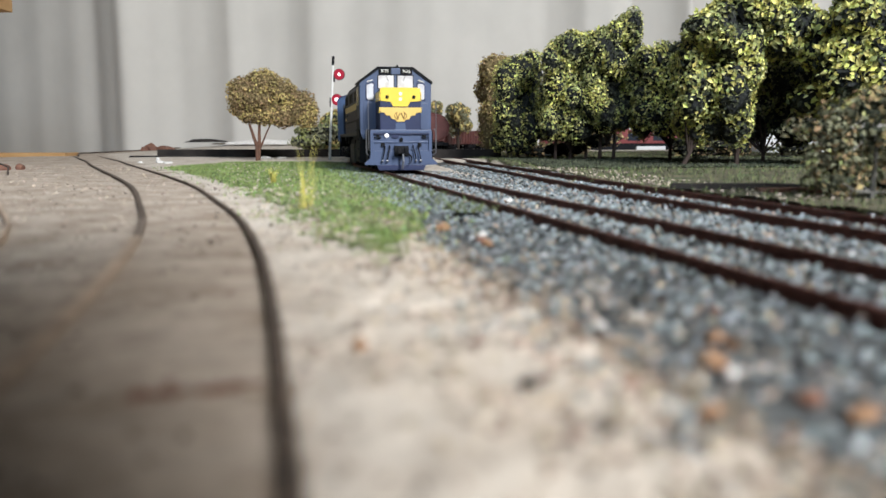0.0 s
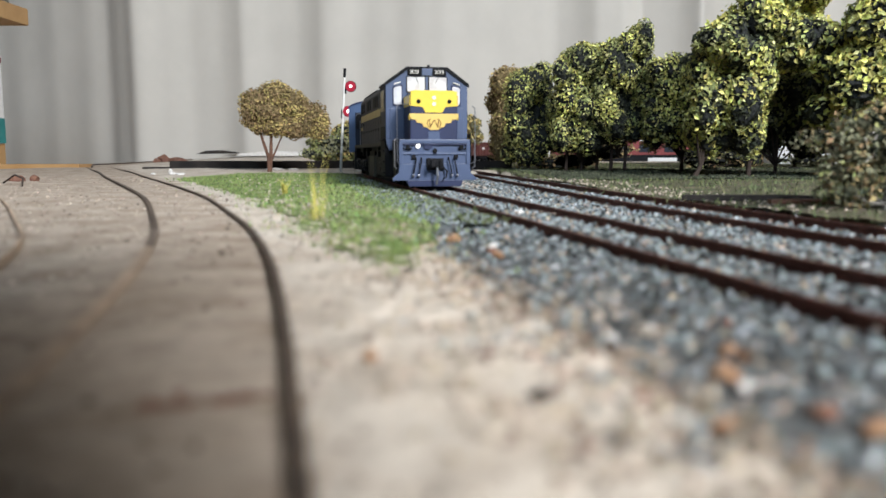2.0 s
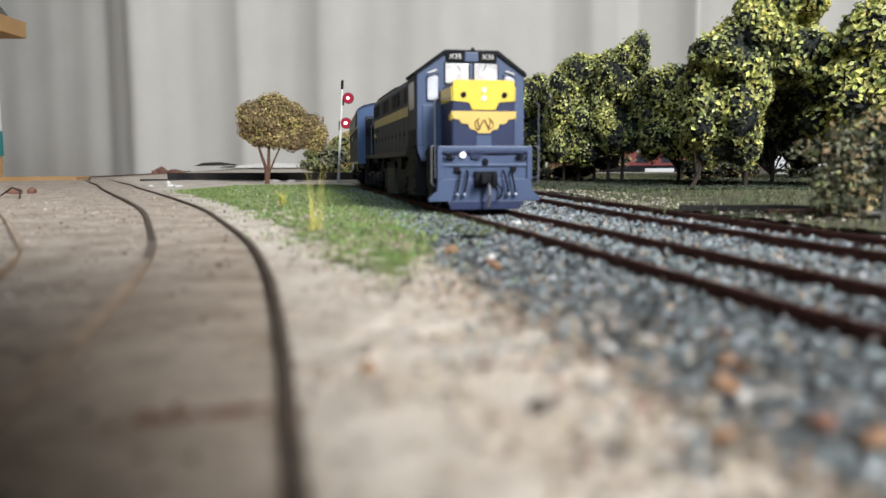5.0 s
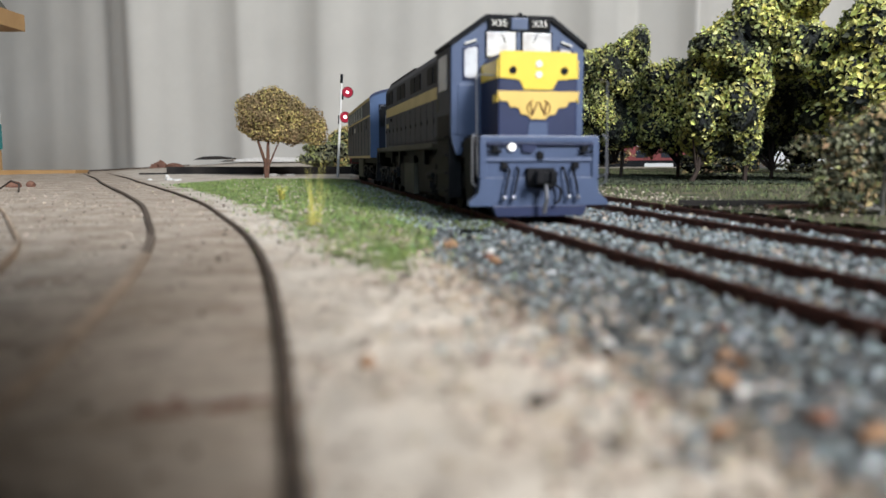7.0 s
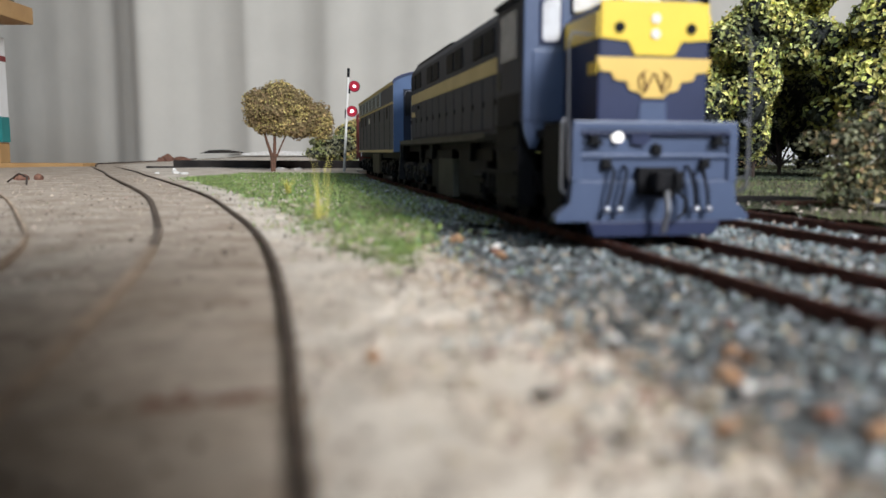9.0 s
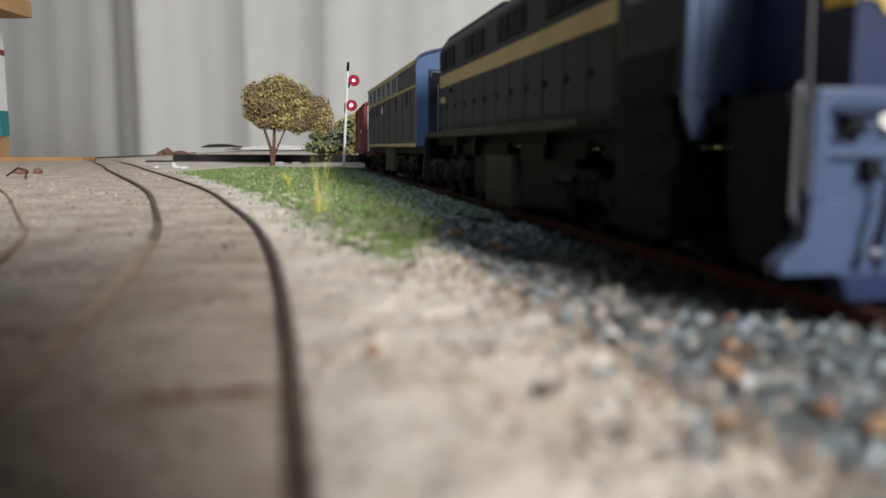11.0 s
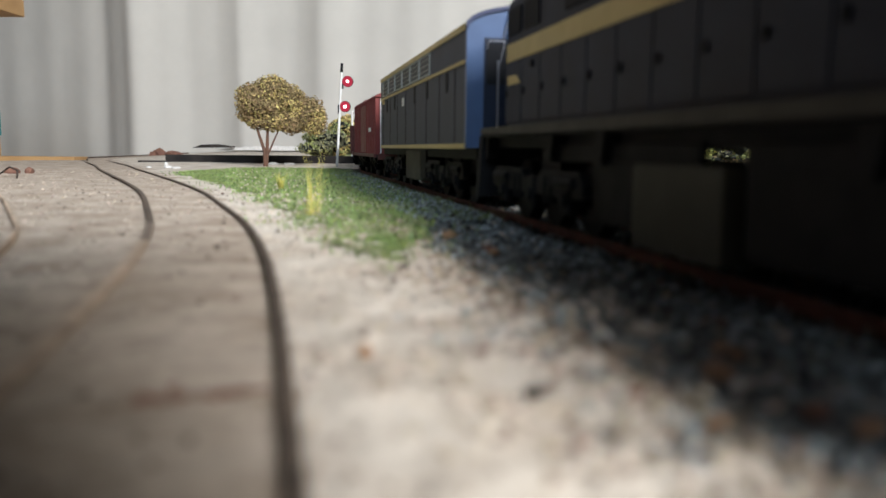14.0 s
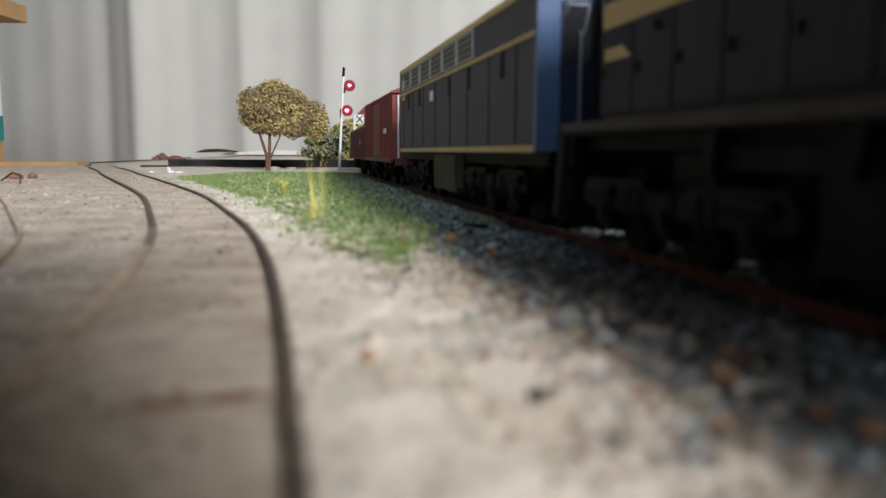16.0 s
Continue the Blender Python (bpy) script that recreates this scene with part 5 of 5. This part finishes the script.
def pebbles():
    for x, y, r, m, k in ((19.6, 206, 1.5, M_PLASTER, 1), (7.4, 124.5, 1.5, M_TERRA, 2), (8.2, 121, 1.3, M_ORANGE, 3), (1.6, 143, 1.8, M_ORANGE, 4), (8, 132, 1.2, M_PLASTER, 5), (36.4, 92, 0.9, M_PLASTER, 6),
                          (16, 44.5, 1.1, M_ORANGE, 7), (18.5, 40, 1.3, M_ORANGE, 8), (12, 47, 0.9, M_TERRA, 9), (-5.5, 57, 1.0, M_ORANGE, 10), (5.8, 47, 0.9, M_TAR, 11), (-4.5, 98.5, 1.4, M_TAR, 12), (20, 52, 0.8, M_PLASTER, 13), (23, 60, 0.9, M_ORANGE, 14), (14, 66, 0.8, M_PLASTER, 15), (26, 72, 0.8, M_TERRA, 16),
                          (22.6, 62, 1.2, M_ORANGE, 17), (19.8, 55, 1.5, M_ORANGE, 18), (22.8, 46.5, 1.2, M_TERRA, 19), (24.5, 43.5, 1.4, M_ORANGE, 20)):
        near = abs(x - (59.9 - 0.2 * y)) < 36
        lump("pebble", x, y, -1.5 if near else ground_height(x, y) + 0.1, r * 0.75, r * 0.5, m, "small loose chip lying on the ballast edge", "pebble", k, "loose chips on the ground")


def place_all():
    room()
    curtain()
    ground()
    ballast()
    rails("running_track", MAIN, 0.0, M_RUST, "rusty brown model railway track laid in grey ballast")
    rails("second_track", SECOND, 0.0, M_RUST, "rusty brown second track laid in grey ballast")
    rails("yard_track", YARD, 0.15, M_RAIL_DARK, "dull rails of a yard track buried in sandy ground", sleepers=False, half=8.3, left=M_RAIL_TAN, width=1.05, spread=5.0)
    rails("spur_track", SPUR, 0.0, M_RAIL_TAN, "dull rails of a spur buried in sandy ground", sleepers=False)
    turf_patch("turf", [(-6, 96), (0, 130), (-3, 190), (-14, 260), (-31, 350), (-56, 470), (-76, 570), (-140, 560), (-150, 450), (-96, 330), (-60, 250), (-40, 190), (-28, 150), (-16, 118)], 3, "patch of short bright green turf beside the track", 24000, M_BLADE, 0.35, 1.0, stray=5.5)
    turf_patch("turf", [(102, 110), (89, 165), (80, 200), (72, 236), (62, 320), (48, 470), (36, 640), (26, 900), (700, 1000), (700, 300), (300, 230)], 11, "rough green-brown grass, darkened for shade under the row of trees", 60000, M_BLADE_D, 0.4, 1.9, M_TURF_D)
    turf_patch("rough_verge", [(14, 170), (6, 205), (-3, 250), (-23, 350), (-48, 475), (-66, 570), (-78, 570), (-62, 470), (-38, 350), (-16, 250), (-4, 200), (4, 165)], 17, "rough brown earth and dull grass along the running line", 3800, M_BLADE_D, 0.15, 0.9, M_VERGE, stray=4.0)
    stones()
    tuft("straw_tuft", -28, 174, -0.6, 24, 19, 13, M_STRAW, "yellow straw grass tuft standing in the turf", 3, 0.09)
    tuft("straw_tuft", -57, 284, -0.6, 70, 6.5, 6, M_STRAW, "low yellow grass clump in the turf", 4, 0.16)
    signal(-82, 630, -1.5)
    # olive tree by the signal, and the bush behind it
    cl = [(-9, 0, 54, 13, 12, 11), (6, 0, 60, 14, 13, 11), (-2, -2, 47, 18, 14, 11), (20, 0, 52, 14, 12, 11), (18, 2, 38, 14, 11, 10), (34, 4, 43, 12, 11, 12), (38, 6, 35, 10, 10, 10), (-11, 0, 42, 10, 10, 9), (8, 0, 36, 13, 10, 8), (28, 3, 36, 11, 9, 9), (-5, 0, 37, 11, 9, 8), (20, 2, 34, 11, 9, 8)]
    st = [[(0, 0, -2, 1.8), (-0.5, 0, 12, 1.4), (-5.5, 0, 28, 1.0), (-10, 0, 48, 0.4)], [(0.5, 0, 0, 1.6), (1.6, 0, 16, 1.4), (2.2, 0, 36, 0.9), (4, 0, 56, 0.4)], [(1.2, 0, 8, 0.9), (8, 2, 24, 0.6), (16, 2, 40, 0.3)]]
    tree("tree", -138, 630, -1.5, cl, st, 17000, 1.05, [M_LEAF_O, M_LEAF_B], M_LEAF_OD, "small round olive-brown tree on two thin trunks", 21, bark=M_RUSSET)
    block_tree("bush", -140, -90, 780, 30, 2, [28, 34], 2400, 1.7, [M_LEAF_G, M_LEAF_S], M_LEAF_D, "dark green bush behind the olive tree", 22, r=0.24, k=12)
    block_tree("bush", -114, -78, 800, 30, 2, [40, 52], 2400, 1.8, [M_LEAF_G, M_LEAF_O], M_LEAF_D, "green bush behind the signal", 23, r=0.24, k=12)
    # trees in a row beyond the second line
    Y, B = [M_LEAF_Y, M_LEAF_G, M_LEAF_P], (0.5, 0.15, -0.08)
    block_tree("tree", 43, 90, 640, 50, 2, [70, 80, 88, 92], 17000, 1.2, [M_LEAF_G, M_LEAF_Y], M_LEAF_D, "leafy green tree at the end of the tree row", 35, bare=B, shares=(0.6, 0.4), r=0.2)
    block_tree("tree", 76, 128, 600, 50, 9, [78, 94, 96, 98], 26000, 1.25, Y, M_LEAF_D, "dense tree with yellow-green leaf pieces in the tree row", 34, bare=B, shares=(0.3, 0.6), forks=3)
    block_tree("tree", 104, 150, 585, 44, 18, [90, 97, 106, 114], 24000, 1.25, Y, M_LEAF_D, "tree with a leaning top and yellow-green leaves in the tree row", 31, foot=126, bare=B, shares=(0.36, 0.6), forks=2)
    block_tree("tree", 133, 178, 560, 44, 15, [78, 83, 87], 17000, 1.25, Y, M_LEAF_D, "lower tree in the tree row, shade painted into its leaves", 42, foot=165, bare=(0.3, 0.2, 0.0), shares=(0.34, 0.6))
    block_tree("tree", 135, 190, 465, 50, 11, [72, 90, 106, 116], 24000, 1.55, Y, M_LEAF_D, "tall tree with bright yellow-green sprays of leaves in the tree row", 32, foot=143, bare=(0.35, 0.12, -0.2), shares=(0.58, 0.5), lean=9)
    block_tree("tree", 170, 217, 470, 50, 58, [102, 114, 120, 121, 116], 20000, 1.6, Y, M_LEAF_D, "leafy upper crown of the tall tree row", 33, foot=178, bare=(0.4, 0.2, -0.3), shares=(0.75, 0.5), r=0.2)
    block_tree("tree", 176, 248, 520, 50, 8, [84, 90, 88], 18000, 1.5, [M_LEAF_G, M_LEAF_S], M_LEAF_D, "dark tree in the tree row, shade painted into its leaves", 43, foot=214, bare=(0.3, 0.25, 0.06))
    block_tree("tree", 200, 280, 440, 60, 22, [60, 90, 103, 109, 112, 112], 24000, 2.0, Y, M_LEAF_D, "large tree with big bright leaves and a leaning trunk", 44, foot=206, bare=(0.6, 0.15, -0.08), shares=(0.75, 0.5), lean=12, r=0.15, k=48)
    block_tree("tree", 37, 80, 740, 40, 0, [74, 94, 96, 90], 8000, 1.5, [M_LEAF_O, M_LEAF_B], M_LEAF_OD, "brown-leaved tree at the end of the tree row", 36, r=0.22)
    block_tree("tree", 12, 46, 960, 40, 4, [62, 56], 2000, 2.5, [M_LEAF_O, M_LEAF_S], M_LEAF_OD, "small olive tree far behind the second line", 39, k=12, r=0.26)
    block_tree("tree", -20, 14, 980, 40, 4, [60, 66], 1600, 2.5, [M_LEAF_O, M_LEAF_S], M_LEAF_OD, "small olive tree far behind the second line", 40, k=12, r=0.26)
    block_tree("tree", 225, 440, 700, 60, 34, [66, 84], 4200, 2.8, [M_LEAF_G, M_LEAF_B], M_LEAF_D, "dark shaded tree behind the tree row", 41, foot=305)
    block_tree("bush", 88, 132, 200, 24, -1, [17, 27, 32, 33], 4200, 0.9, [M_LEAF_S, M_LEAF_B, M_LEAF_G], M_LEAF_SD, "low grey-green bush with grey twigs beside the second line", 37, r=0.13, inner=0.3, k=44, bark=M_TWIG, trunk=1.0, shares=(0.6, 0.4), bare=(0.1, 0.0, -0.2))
    # dark bushes added to fill the shaded gap between the trunks
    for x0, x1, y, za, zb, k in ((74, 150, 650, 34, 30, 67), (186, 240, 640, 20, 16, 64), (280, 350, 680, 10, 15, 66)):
        block_tree("bush", x0, x1, y, 40, -2, [za, zb], 700, 1.2, [M_LEAF_G, M_LEAF_S], M_LEAF_D, "low dark bushes standing in for shade under the tree row", k, k=14, shares=(0.25, 0.75), trunk=0.5)
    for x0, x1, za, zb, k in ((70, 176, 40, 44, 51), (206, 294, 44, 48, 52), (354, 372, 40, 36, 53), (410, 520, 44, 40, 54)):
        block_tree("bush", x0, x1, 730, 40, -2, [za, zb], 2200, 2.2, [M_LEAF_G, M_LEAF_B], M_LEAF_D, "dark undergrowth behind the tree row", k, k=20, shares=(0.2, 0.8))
    rnd = np.random.RandomState(77)
    n = 380
    y = 110 + rnd.rand(n) * 420
    x = -6 - (y - 96) * 0.19 - rnd.rand(n) * (8 + (y - 96) * 0.12)
    chips("turf_specks", np.column_stack([x, y, [ground_height(a, b) + 1.0 for a, b in zip(x, y)]]), 0.36, M_PEBBLE, 80, "pale specks lying in the short turf", "specks")
    # dark chips strewn here to paint the ground shade below the crowns
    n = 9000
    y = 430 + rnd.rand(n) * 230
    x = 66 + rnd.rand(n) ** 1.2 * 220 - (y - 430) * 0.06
    chips("leaf_litter", np.column_stack([x, y, [ground_height(a, b) + 0.9 for a, b in zip(x, y)]]), 1.1, M_LEAF_K, 78, "dark chips painting shade under the row of trees", "leaf litter")
    n = 420
    y = 190 + rnd.rand(n) * 260
    x = np.interp(y, SECOND[:, 1], SECOND[:, 0]) + 17 + rnd.rand(n) ** 1.5 * 26
    chips("pale_clods", np.column_stack([x, y, [ground_height(a, b) + 0.7 for a, b in zip(x, y)]]), 0.5, M_PEBBLE, 79, "pale crumbs of earth in the grass beside the second line", "earth")
    tank_wagon(at(2, 800, 0, 6))
    backdrop_things()
    pebbles()


front = second = None
place_all()
front = front_locomotive()
second = second_locomotive()
van = red_van()
wagons = [van, open_wagon(), open_wagon(), open_wagon()]


def on_track(s_front, length):
    """Pose of a vehicle whose front is at s_front, carried on two points of the line."""
    a, b = main_line(s_front + 0.2 * length), main_line(s_front + 0.8 * length)
    dx, dy = b[0] - a[0], b[1] - a[1]
    d = math.hypot(dx, dy)
    ux, uy = dx / d, dy / d
    x, y = a[0] - ux * 0.2 * length, a[1] - uy * 0.2 * length
    return at(x, y, 0.0, math.degrees(math.atan2(-ux, uy)))


def motions():
    """The train runs towards the camera and past it; distances of the front along the line."""
    k = 1 / math.cos(HEAD)
    front_at = [(0, 372), (0.5, 358.5), (1, 345.5), (1.5, 332), (2, 319), (2.5, 304.5), (3, 290.5), (3.5, 276.5), (4, 263), (6.5, 197.5), (7, 185.5), (7.5, 172.5), (8, 159.5), (8.5, 145), (9, 130.5),
                (11.5, 57.5), (12, 43), (12.5, 28.5), (13, 16.5), (13.5, 3.5), (14, -9.5), (14.5, -21.5), (15, -34), (15.5, -47), (16, -60)]
    gap = 201 * k
    walk(front, [(t, on_track(s * k, 198)) for t, s in front_at])
    walk(second, [(t, on_track(s * k + gap, 180)) for t, s in front_at])
    start = gap + 185.5 + 7
    for w, length in zip(wagons, (104, 118, 118, 118)):
        walk(w, [(t, on_track(s * k + start, length)) for t, s in front_at])
        start += length + 9


motions()
